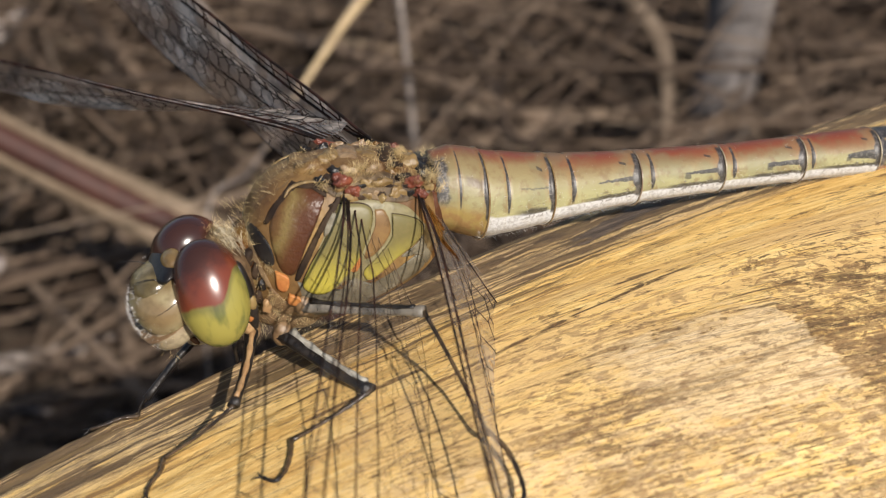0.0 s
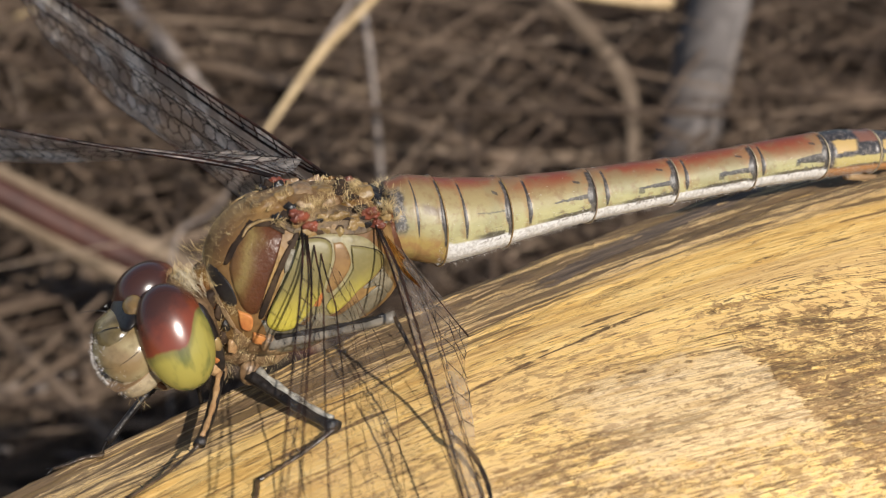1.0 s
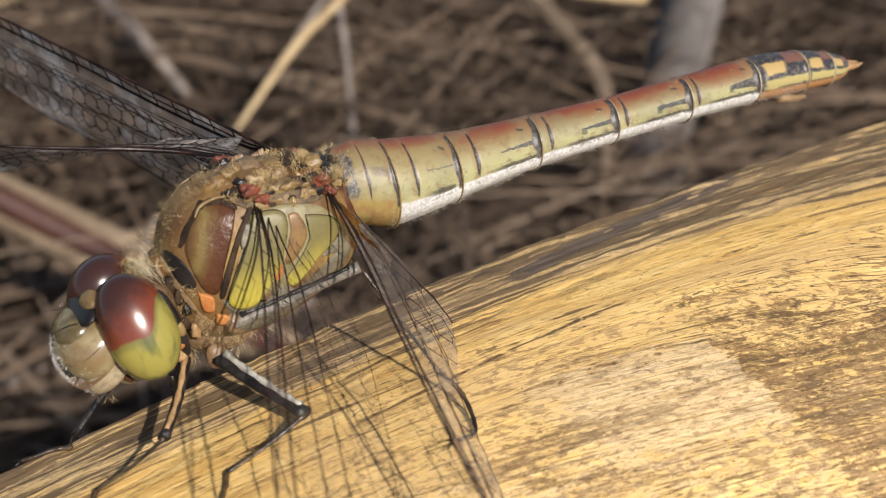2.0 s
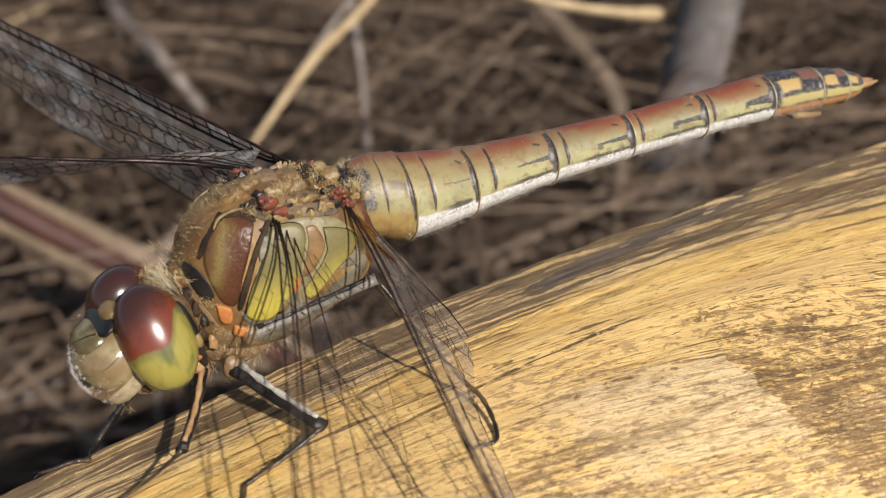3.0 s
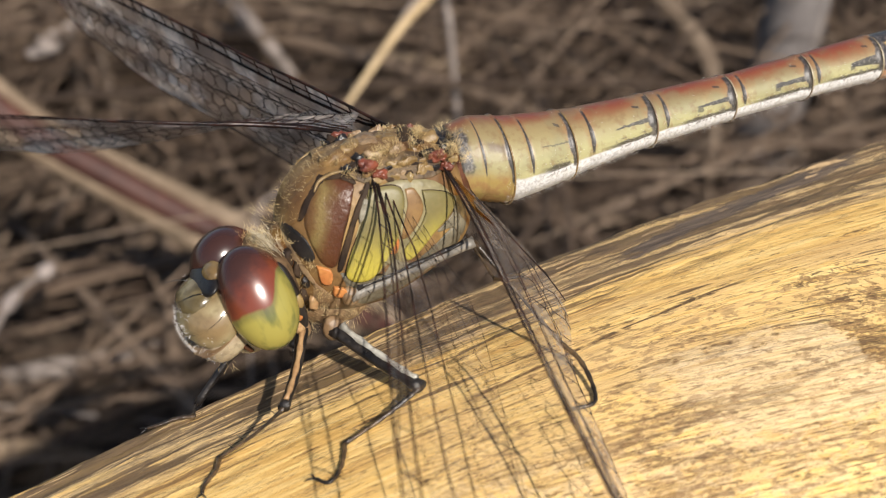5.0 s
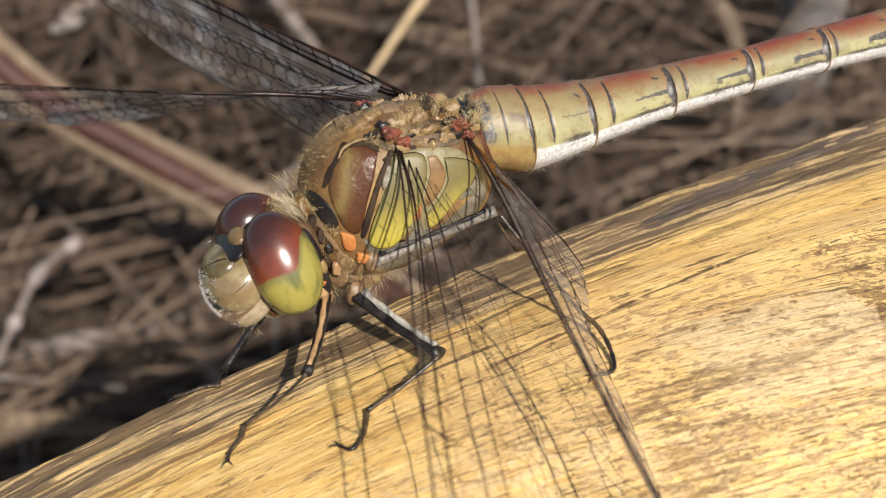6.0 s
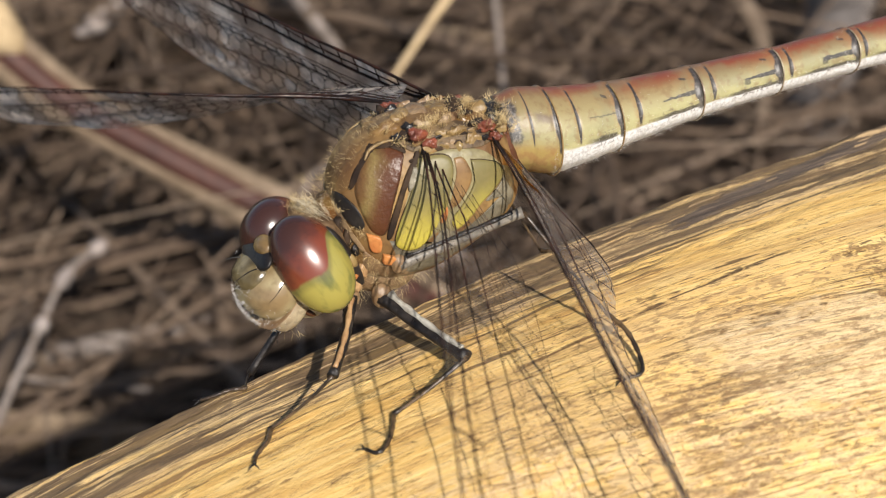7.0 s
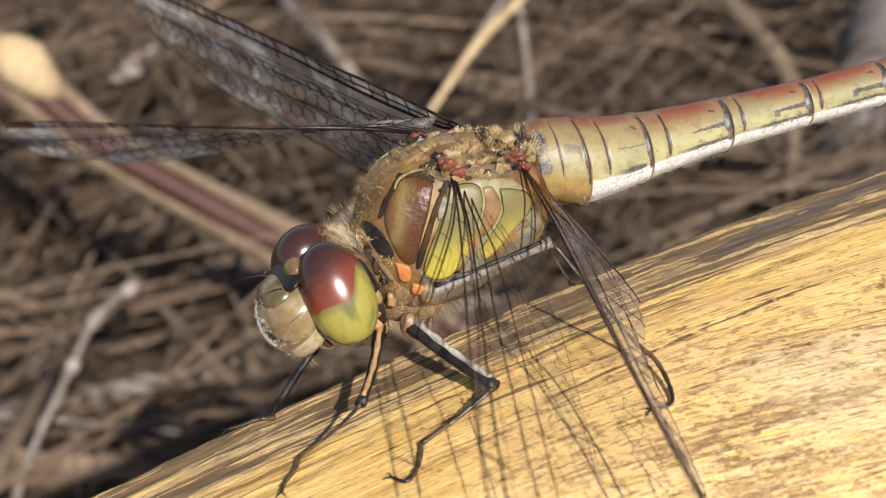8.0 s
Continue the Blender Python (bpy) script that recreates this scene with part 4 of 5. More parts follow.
def build_thorax(fly):
    rng = random.Random(4)
    v, f = blob(TH_C, TH_R, (0, 0, 0), 2.7, 72, 48, thorax_warp, 0.008)
    child("thorax", mesh("thorax", v, f, M_SHOULDER), fly, "brown hairy thorax")
    v, f = blob((2.75, 0, -0.6), (1.05, 1.35, 1.7), (0, 12, 0), 2.2, 28, 18)
    child("prothorax", mesh("prothorax", v, f, M_RUST), fly)
    v, f = blob((3.1, 0.0, -0.75), (1.1, 0.75, 0.85), (0, 10, 0), 2.0, 20, 12)
    child("neck", mesh("neck", v, f, M_PALE), fly, "pale neck")
    v, f = blob((1.75, 0, -2.5), (1.55, 1.4, 0.95), (0, -14, 0), 2.2, 28, 16)
    child("breast_plate", mesh("breast_plate", v, f, M_TANSKIN), fly, "tan furry underside of the thorax")
    v, f = blob((-3.55, 0, 0.9), (1.05, 1.6, 1.75), (0, 0, 0), 2.4, 28, 18)
    child("rear_thorax", mesh("rear_thorax", v, f, M_RUST), fly)
    strip = [(1.75, 2.75), (1.39, 3.0), (1.99, 2.55), (2.55, 1.7), (2.64, 1.5), (3.0, 1.25), (2.8, 1.86), (2.26, 2.45)]
    broad = [(1.5, 2.74), (0.95, 2.84), (0.42, 2.62), (0.52, 2.3), (0.8, 1.7), (1.22, 0.85), (1.66, -0.2), (2.1, -0.1), (2.3, 0.5), (2.4, 1.1), (2.36, 1.6), (2.05, 2.2)]
    hook = [(1.47, 2.82), (1.07, 2.97), (0.58, 2.95), (0.33, 2.72), (0.35, 2.57), (0.65, 2.8), (1.14, 2.85)]
    crev = [(1.4, 2.93), (1.91, 2.55), (2.54, 1.69), (2.43, 1.6), (1.83, 2.42), (1.28, 2.85)]
    seam1 = [(-0.1, 2.64), (0.24, 2.22), (0.66, 1.69), (1.32, 0.49), (1.66, -0.37), (1.5, -0.42), (1.13, 0.45), (0.51, 1.66), (0.09, 2.17), (-0.2, 2.54)]
    blue = [(0.2, 2.1), (0.06, 2.0), (0.28, 1.5), (0.55, 1.25), (0.5, 1.6)]
    front_y = [(-0.05, 2.36), (-0.9, 2.3), (-1.25, 2.05), (-1.2, 1.5), (-0.98, 0.95), (-0.7, 0.3), (-0.2, -0.35), (0.35, -0.92), (0.75, -1.08), (1.18, -0.98), (1.41, -0.62), (1.12, 0.15), (0.66, 0.95), (0.3, 1.6)]
    mid_o = [(-0.61, 0.6), (-0.75, 0.26), (-0.57, -0.21), (-0.29, -0.13), (-0.31, 0.28)]
    tan = [(-1.33, 2.05), (-1.7, 1.98), (-1.9, 1.35), (-1.72, 0.88), (-1.2, 0.33), (-0.84, 0.27), (-1.06, 0.93), (-1.3, 1.5)]
    rear_y = [(-1.95, 1.85), (-2.45, 1.7), (-3.0, 1.4), (-3.22, 0.97), (-2.91, 0.6), (-2.1, 0.12), (-1.61, -0.28), (-1.0, -0.66), (-0.8, -0.4), (-0.9, -0.12), (-1.25, 0.2), (-1.78, 0.78), (-2.0, 1.3)]
    grey = [(1.63, -0.48), (1.11, -1.18), (0.25, -1.14), (-0.43, -0.48), (-0.8, -0.65), (-1.38, -0.79), (-2.91, 0.03), (-3.3, -0.6), (-1.99, -1.3), (-0.71, -1.9), (0.11, -2.2), (1.16, -2.1)]
    rear_low = [(-3.0, 1.25), (-3.55, 0.95), (-3.7, 0.1), (-3.35, -0.55), (-2.95, 0.0), (-2.25, 0.1), (-2.95, 0.52), (-3.28, 0.97)]
    black = [(3.1, 1.03), (2.9, 1.4), (2.46, 0.9), (2.31, 0.21), (2.58, 0.06), (2.92, 0.45)]
    collar = [(3.2, 0.9), (3.1, 0.95), (2.78, -0.01), (2.45, -0.82), (2.61, -0.82), (2.99, 0.03)]
    front_low = [(2.55, -0.75), (1.9, -1.5), (1.45, -1.6), (0.6, -2.2), (1.0, -2.62), (2.0, -2.55), (2.6, -1.9)]
    o1 = [(2.33, -0.09), (1.87, -0.34), (1.97, -0.9), (2.29, -0.8)]
    o2 = [(1.89, -0.97), (1.5, -1.16), (1.55, -1.48), (1.95, -1.4)]
    under = [(-0.02, 2.45), (-1.4, 2.36), (-2.5, 2.02), (-3.1, 1.4), (-3.28, 0.97), (-2.95, 0.55), (-2.1, 0.05), (-1.0, -0.72), (-0.2, -0.6), (0.4, -1.0), (1.2, -1.05), (1.46, -0.6), (1.0, 0.4), (0.5, 1.4)]
    gap_patch = [(0.75, 3.0), (0.0, 3.14), (-1.2, 3.12), (-2.4, 2.95), (-3.3, 2.5), (-3.2, 2.2), (-2.6, 2.1), (-1.9, 2.2), (-1.0, 2.4), (-0.2, 2.42), (0.3, 2.65)]
    for sign in (1, -1):
        surf = thorax_side(sign)
        # flat dark brown patch painted for the shaded gaps below the hinges; nothing is hollowed
        child("hinge_gap_patch", from_bm("hinge_gap_patch", patch(gap_patch, surf, 0.012, 0.03), M_HINGESHADE), fly, "flat brown patch for the shade under the wing hinges")
        for nm, poly, mat, lift, thick, lab in (
                ("flank_skin", under, M_DULLYELLOW, 0.012, 0.03, "dull grey-yellow skin between the flank plates"),
                ("shoulder_plate", strip, M_SHOULDER, 0.03, 0.06, "brown hairy shoulder plate"), 
                ("flank_plate", broad, M_BROAD, 0.05, 0.09, "glossy flank plate, olive in front and red-brown behind"),
                ("flank_plate", front_y, M_YELLOW, 0.05, 0.08, "lemon yellow flank plate"), ("flank_plate", rear_y, M_YELLOW, 0.05, 0.08, "lemon yellow rear flank plate"),
                ("flank_strip", tan, M_STRIP, 0.03, 0.05, "tan strip between yellow plates"), ("flank_strip", blue, M_LOWFLANK, 0.06, 0.05, "grey-blue chip beside a seam"),
                ("lower_flank", grey, M_LOWFLANK, 0.01, 0.04, "grey-tan lower flank"), ("lower_flank", rear_low, M_LOWFLANK, 0.014, 0.04, "grey-tan rear flank"),
                ("seam", seam1, M_RIM, 0.05, 0.04, "dark flank seam"), ("seam", hook, M_RIM, 0.08, 0.04, "dark shoulder seam"), ("seam", crev, M_RIM, 0.06, 0.03, "dark shoulder seam"),
                ("lower_flank", front_low, M_TANSKIN, 0.0, 0.03, "tan furry lower front of the thorax"), ("shoulder_patch", black, M_BLACK, 0.06, 0.06, "black shoulder patch"), ("collar_stripe", collar, M_TANSKIN, 0.07, 0.05, "tan collar stripe"),
                ("spot", mid_o, M_ORANGE, 0.05, 0.05, "orange spot"), ("spot", o1, M_ORANGE, 0.08, 0.08, "orange spot"), ("spot", o2, M_ORANGE, 0.14, 0.10, "orange spot")):
            if mat is M_YELLOW or nm == "flank_strip":
                cx, cz = sum(p[0] for p in poly) / len(poly), sum(p[1] for p in poly) / len(poly)
                big = [(cx + (p[0] - cx) * 1.02, cz + (p[1] - cz) * 1.02) for p in poly]
                child("plate_rim", from_bm("plate_rim", patch(big, surf, lift - 0.015, thick * 0.55), M_RIM), fly, "dark rim round a plate")
            child(nm, from_bm(nm, patch(poly, surf, lift, thick), mat), fly, lab)
    # small lobes of the neck shield behind the eyes
    for x, y, z, r, mat in ((3.1, 1.15, 0.15, 0.28, M_RIM), (3.3, 1.0, -0.25, 0.2, M_ORANGE), (2.92, 1.42, -0.3, 0.24, M_RIM), (3.05, 1.3, -0.75, 0.22, M_CROWN), (2.72, 1.52, -0.85, 0.2, M_BLACK), (3.2, 1.1, -1.2, 0.26, M_LEGTAN), (2.85, 1.35, -1.4, 0.22, M_RIM), (2.6, 1.5, -1.75, 0.24, M_LEGTAN)):
        for sign in (1, -1):
            v, f = blob((x, sign * y, z), (r, r * 0.6, r * 1.3), (0, rng.uniform(-20, 30), sign * 30), 2.2, 18, 12, None, 0.3)
            child("neck_lobe", mesh("neck_lobe", v, f, mat), fly)
    # dark seams on the front and collar
    for pts, r in (([(2.55, 0.03, 1.6), (2.0, 0.03, 2.45), (1.2, 0.03, 3.0)], 0.035), ([(2.55, 1.05, 1.2), (2.72, 1.3, 0.4), (2.65, 1.5, -0.5)], 0.06)):
        for sign in (1, -1):
            line = smooth_line([Vector((p[0], p[1] * sign, p[2])) * K for p in pts], 6)
            v, f = tube(line, [r * K * (0.5 + math.sin(math.pi * (i + 0.5) / len(line))) * 0.8 for i in range(len(line))], 8)
            child("seam", mesh("seam", v, f, M_BLACK), fly)
    # pale hooked ridge over the shoulder seam
    for sign in (1, -1):
        surf = thorax_side(sign)
        line = smooth_line([Vector((x, surf(x, z) + sign * 0.1, z)) * K for x, z in ((0.45, 2.98), (0.97, 2.96), (1.5, 2.78), (1.78, 2.5))], 6)
        v, f = tube(line, [(0.03 + 0.04 * math.sin(math.pi * i / (len(line) - 1)) ** 0.7) * K for i in range(len(line))], 8)
        child("shoulder_ridge", mesh("shoulder_ridge", v, f, M_OCHRE), fly, "tan hooked ridge above the flank plate")
    # ridged plates on the back between the wings
    for x, z, rx, ry, rz, mat in ((0.7, 3.0, 0.62, 0.95, 0.36, M_SHOULDER), (-0.1, 3.12, 0.42, 0.6, 0.36, M_OCHRE), (-0.85, 3.1, 0.5, 0.8, 0.34, M_TANSKIN), (-1.55, 3.05, 0.4, 0.7, 0.36, M_OCHRE), (-2.2, 3.0, 0.45, 0.75, 0.36, M_RIM), (-2.85, 2.85, 0.5, 0.8, 0.40, M_OCHRE), (-3.6, 2.4, 0.5, 1.0, 0.5, M_BLACK)):
        v, f = blob((x, 0, z), (rx, ry, rz), (rng.uniform(-8, 8), 5, rng.uniform(-20, 20)), 2.6, 36, 22, None, 0.34)
        child("back_plate", mesh("back_plate", v, f, mat), fly)
    hinges = ((-0.28, 1.62, 3.0, 0.37, M_REDBASE), (-0.62, 1.84, 2.70, 0.24, M_REDBASE), (-0.35, 1.95, 2.5, 0.15, M_BLACK), (0.12, 1.45, 3.06, 0.27, M_RIM), (0.42, 1.4, 3.02, 0.22, M_BLACK), (-0.12, 1.86, 2.62, 0.14, M_PALE),
              (-0.95, 1.72, 2.78, 0.16, M_BLACK), (-2.9, 1.6, 2.68, 0.30, M_REDBASE), (-3.15, 1.84, 2.3, 0.22, M_REDBASE), (-2.5, 1.5, 2.84, 0.28, M_RIM), (-2.72, 1.86, 2.36, 0.15, M_BLACK), (-3.5, 1.6, 2.4, 0.18, M_OCHRE),
              (-1.75, 1.62, 2.74, 0.42, M_OCHRE), (-1.25, 1.66, 2.8, 0.26, M_OCHRE), (-1.12, 1.95, 2.48, 0.15, M_OCHRE), (-2.2, 1.85, 2.46, 0.26, M_OCHRE), (-1.6, 1.98, 2.36, 0.2, M_CROWN),
              (-3.35, 1.45, 2.1, 0.24, M_GREYBLUE), (-1.5, 1.15, 3.05, 0.34, M_TANSKIN), (-2.15, 1.2, 2.95, 0.3, M_RUST), (-0.65, 1.2, 3.12, 0.3, M_TANSKIN), (-0.1, 1.1, 3.2, 0.22, M_BLACK), (-2.4, 0.9, 3.1, 0.24, M_RIM))
    for sign in (1, -1):
        for x, y, z, r, mat in hinges:
            v, f = blob((x, sign * y, z), (r * 1.15, r * (0.62 if mat is M_REDBASE else 0.4), r * 0.75), (rng.uniform(-30, 30), rng.uniform(-30, 30), rng.uniform(-30, 30)), 2.2, 26, 18, None, 0.5)
            child("wing_hinge", mesh("wing_hinge", v, f, mat), fly, "glossy red wing hinge" if mat is M_REDBASE else "")
    for sign in (1, -1):
        surf = thorax_side(sign)
        for i in range(12):
            x, z = -2.7 + 0.25 * i + rng.uniform(-0.1, 0.1), rng.uniform(2.15, 2.75)
            r = rng.uniform(0.10, 0.22)
            v, f = blob((x, surf(x, z) + sign * 0.02, z), (r * rng.uniform(1.0, 1.8), r * 0.3, r), (0, rng.uniform(-40, 40), 0), 2.3, 18, 12, None, 0.25)
            child("hinge_chip", mesh("hinge_chip", v, f, rng.choice((M_TANSKIN, M_OCHRE, M_SHOULDER, M_RIM, M_RIM))), fly)
    # fur in tufts on the front, back and underside
    seeds, tufts = [], []

    def tuft(p, n, count, wide):
        p, n = Vector(p), Vector(n).normalized()
        lean = Vector((rng.gauss(0, 0.4), rng.gauss(0, 0.4), rng.gauss(0, 0.25)))
        for i in range(count):
            q = p + Vector((rng.gauss(0, wide), rng.gauss(0, wide), rng.gauss(0, wide * 0.4)))
            tufts.append((q, n + lean + (q - p) * 0.8))

    for i in range(560):
        a, b = rng.uniform(-0.2, 1.3), rng.uniform(-1.25, 1.25)
        p = Vector((TH_R.x * math.cos(a) * math.cos(b), TH_R.y * math.cos(a) * math.sin(b), TH_R.z * math.sin(a)))
        p *= 1 / (abs(p.x / TH_R.x) ** 2.7 + abs(p.y / TH_R.y) ** 2.7 + abs(p.z / TH_R.z) ** 2.7) ** (1 / 2.7)
        p = Vector(thorax_warp(p))
        n = Vector((p.x / 12, p.y / 6, p.z / 10))
        if abs(b) > 0.62 and rng.random() < 0.95:
            continue
        seeds.append((p + TH_C, n))
    # brushes of hair on the back: behind the fore hinges, between the hind wings and at the root of the abdomen
    for x0, y0, z0, count, sx, sy in ((-1.0, 1.0, 3.1, 16, 0.25, 0.3), (-2.6, 0.2, 3.15, 18, 0.4, 0.45), (-3.75, 1.1, 2.45, 14, 0.2, 0.35), (0.3, 0.3, 3.2, 8, 0.5, 0.5), (-4.1, 0.2, 2.8, 12, 0.25, 0.5), (-1.7, 0.6, 3.2, 10, 0.35, 0.4)):
        for i in range(count):
            tuft((rng.gauss(x0, sx), rng.gauss(y0, sy), z0 + rng.gauss(0, 0.06)), (rng.gauss(0, 0.3), 0.3, 1), rng.randint(10, 22), 0.08)
    for i in range(75):
        tuft((rng.uniform(-3.6, 0.6), rng.uniform(1.0, 1.8), rng.uniform(2.6, 3.0)), (rng.gauss(0, 0.3), 0.6, 0.8), rng.randint(5, 12), 0.08)
    side = thorax_side(1)
    for i in range(24):
        x, z = rng.uniform(1.9, 2.9), rng.uniform(-2.2, 0.3)
        tuft((x, side(x, z), z), (0.5, 0.8, rng.gauss(0, 0.4)), rng.randint(5, 9), 0.12)
    for i in range(26):
        tuft((rng.uniform(0.0, 3.0), rng.uniform(0.6, 1.6), rng.uniform(-3.0, -2.2)), (rng.gauss(0, 0.5), 0.9, -0.5), 12, 0.2)
    for i in range(16):
        tuft((3.0 + rng.gauss(0, 0.25), rng.gauss(0, 0.8), 0.9 + rng.gauss(0, 0.3)), (0.6, 0.2, 1), 12, 0.12)
    v, f = hair_mesh(seeds, 0.36, 0.0048, rng)
    tagged(child("fur", mesh("fur", v, f, M_HAIR), fly, "fine golden hairs on the thorax"), kind="stuff")
    v, f = hair_mesh(tufts, 0.42, 0.0055, rng, 0.22)
    tagged(child("hair_tuft", mesh("hair_tuft", v, f, M_HAIR), fly, "pale golden tufts on the back"), kind="stuff")


def build_abdomen(fly):
    cuts = [-3.9, -5.85, -8.6, -12.35, -16.1, -19.8, -23.3, -26.0, -27.65]
    fine = [0.44, 0.29, 0.21, 0.13, 0.11, 0.09, 0.1, 0.1]
    for i, (a, b) in enumerate(zip(cuts, cuts[1:])):
        tail = i > 5
        segment(fly, a, b, M_TAIL if tail else M_FORE if i == 0 else M_SEGS[i - 1], label="black and yellow tail segment" if tail else "olive abdomen root banded with black" if i == 0 else "olive abdomen segment, red above, with black bars", ring=fine[i])
        c, h, w = abd(b)
        ring = [Vector((b + 0.08 * (1 - math.cos(t)) - 0.08, (w + 0.012) * math.sin(t), c + (h + 0.012) * math.cos(t))) * K for t in np.linspace(0, 2 * math.pi, 41)]
        v, f = tube(ring, (0.055 if tail else 0.038) * K, 6)
        child("segment_ring", mesh("segment_ring", v, f, M_OCHRE if i < 2 else M_LABRUM), fly, "pale joint ring")
    segment(fly, -27.65, -28.75, M_TAIL, "tail_tip")
    rng = random.Random(14)
    seeds = []
    for i in range(7000):
        x = rng.uniform(-26, -5.5)
        c, h, w = abd(x)
        a = rng.gauss(1.95, 0.3) * rng.choice((1, -1))
        seeds.append(((x, w * math.sin(a), c + h * math.cos(a)), (-0.5, math.sin(a), math.cos(a))))
    for i in range(140):
        x = rng.uniform(-26, -4.5)
        c, h, w = abd(x)
        a = rng.gauss(0, 0.6)
        seeds.append(((x, w * math.sin(a), c + h * math.cos(a)), (-0.6, math.sin(a), math.cos(a))))
    v, f = hair_mesh(seeds, 0.17, 0.004, rng, 0.25)
    tagged(child("belly_fur", mesh("belly_fur", v, f, M_WHITEHAIR), fly, "fine white hairs along the belly"), kind="stuff")
    for s in (1, -1):
        line = smooth_line([Vector((-28.4, s * 0.24, 0.55)) * K, Vector((-29.1, s * 0.3, 0.46)) * K, Vector((-29.85, s * 0.15, 0.40)) * K], 5)
        v, f = tube(line, [0.19 * K * (1 - 0.8 * (i / (len(line) - 1)) ** 2) for i in range(len(line))], 8)
        child("tail_clasper", mesh("tail_clasper", v, f, M_LEGTAN), fly)
    line = smooth_line([Vector((-24.9, 0.25, 0.05)) * K, Vector((-25.8, 0.25, -0.26)) * K, Vector((-26.5, 0.22, -0.36)) * K], 5)
    v, f = tube(line, [0.28 * K * (1 - 0.7 * (i / (len(line) - 1))) for i in range(len(line))], 8)
    child("egg_plate", mesh("egg_plate", v, f, M_TANSKIN), fly, "orange-brown plate under the tail")


HEAD = (4.75, 0.35, -0.55)


def build_head(fly):
    rng = random.Random(8)
    v, f = blob((-0.75, 0, -0.45), (0.95, 2.0, 1.75), (0, 0, 0), 2.3, 28, 18)
    head = child("head", mesh("head", v, f, M_BROWN), fly, "head with large two-coloured eyes")
    for s in (1, -1):
        v, f = blob((0, 0, 0), (1.3, 1.22, 2.0) if s > 0 else (1.5, 1.3, 2.05), (0, 0, 0), 2.1, 48, 32, None, 0.0)
        e = child("eye", mesh("eye", v, f, M_EYE), head, "glossy eye, red-brown above and green-yellow below")
        e.matrix_local = pose((0.13 if s > 0 else 0.05) * K, s * 1.48 * K, -0.2 * K, s * 26, 10 if s > 0 else 24, s * -8)
    parts = [("crown_bump", (1.15, 0.15, 0.72), (0.4, 0.55, 0.34), (0, 25, 0), 2.3, M_CROWN, "glassy olive crown bump between the eyes"),
             ("brow_line", (1.53, 0.0, 0.46), (0.44, 1.12, 0.18), (0, 35, 0), 2.4, M_BLACK, "black line across the brow"),
             ("forehead", (1.88, -0.12, -0.18), (0.82, 1.12, 0.58), (0, 34, 0), 2.3, M_FACE, "shiny olive-tan forehead"),
             ("face_plate", (1.55, 0.12, -0.82), (1.28, 1.5, 1.06), (0, 30, 0), 2.2, M_CREAM, "shiny cream face plate"),
             ("face_line", (1.56, 0, -1.52), (1.19, 1.47, 0.05), (0, 26, 0), 2.6, M_TANSKIN, "brown line across the face"),
             ("face_line", (1.75, 0.12, -0.47), (1.21, 1.425, 0.05), (0, 30, 0), 2.2, M_RIM, "dark line under the forehead"),
             ("upper_lip", (1.32, 0, -1.72), (1.1, 1.42, 0.75), (0, 32, 0), 2.5, M_LABRUM, "pale cream upper lip"),
             ("jaw", (0.35, 0.8, -1.95), (0.75, 0.55, 0.6), (0, 20, 0), 2.2, M_LABRUM, "pale jaw"),
             ("jaw", (0.35, -0.8, -1.95), (0.75, 0.55, 0.6), (0, 20, 0), 2.2, M_LABRUM, "pale jaw"),
             ("jaw_tip", (0.88, 1.2, -2.12), (0.12, 0.12, 0.34), (0, 35, 0), 2.0, M_RUST, "brown jaw tip"),
             ("lower_lip", (0.25, 0, -2.25), (0.95, 1.2, 0.42), (0, 12, 0), 2.3, M_LABRUM, ""),
             ("hind_crown", (-0.85, 0, 1.1), (0.38, 0.6, 0.34), (0, 0, 0), 2.3, M_PALE, "pale tufted plate behind the eyes"),
             ("cheek", (-1.1, 1.5, -0.6), (0.32, 0.5, 1.5), (0, 10, 0), 2.2, M_BLACK, "black and yellow cheek rim"),
             ("cheek", (-1.1, -1.5, -0.6), (0.32, 0.5, 1.5), (0, 10, 0), 2.2, M_BLACK, "black and yellow cheek rim"),
             ("cheek_spot", (-1.2, 1.8, -0.7), (0.2, 0.24, 0.36), (0, 10, 0), 2.2, M_CROWN, "yellow cheek spot"),
             ("cheek_spot", (-1.15, 1.68, -1.3), (0.2, 0.26, 0.3), (0, 10, 0), 2.2, M_ORANGE, "orange cheek spot"),
             ("cheek_spot", (-1.1, 1.5, -1.85), (0.26, 0.3, 0.4), (0, 10, 0), 2.2, M_LEGTAN, "tan cheek")]
    for nm, c, r, turn, pw, mat, lab in parts:
        v, f = blob(c, r, turn, pw, 28, 18)
        child(nm, mesh(nm, v, f, mat), head, lab)
    for s in (1, -1):
        line = smooth_line([Vector((1.6, s * 0.5, 0.15)) * K, Vector((2.2, s * 0.75, 0.45)) * K, Vector((3.0, s * 0.95, 0.5)) * K], 5)
        v, f = tube(line, [0.035 * K * (1 - 0.85 * i / (len(line) - 1)) for i in range(len(line))], 6)
        child("antenna", mesh("antenna", v, f, M_BLACK), head)
    seeds = []
    for i in range(420):
        seeds.append(((-0.8 + rng.gauss(0, 0.25), rng.gauss(0, 0.45), 1.32 + rng.gauss(0, 0.1)), (rng.gauss(-0.4, 0.5), rng.gauss(0.2, 0.5), 1)))
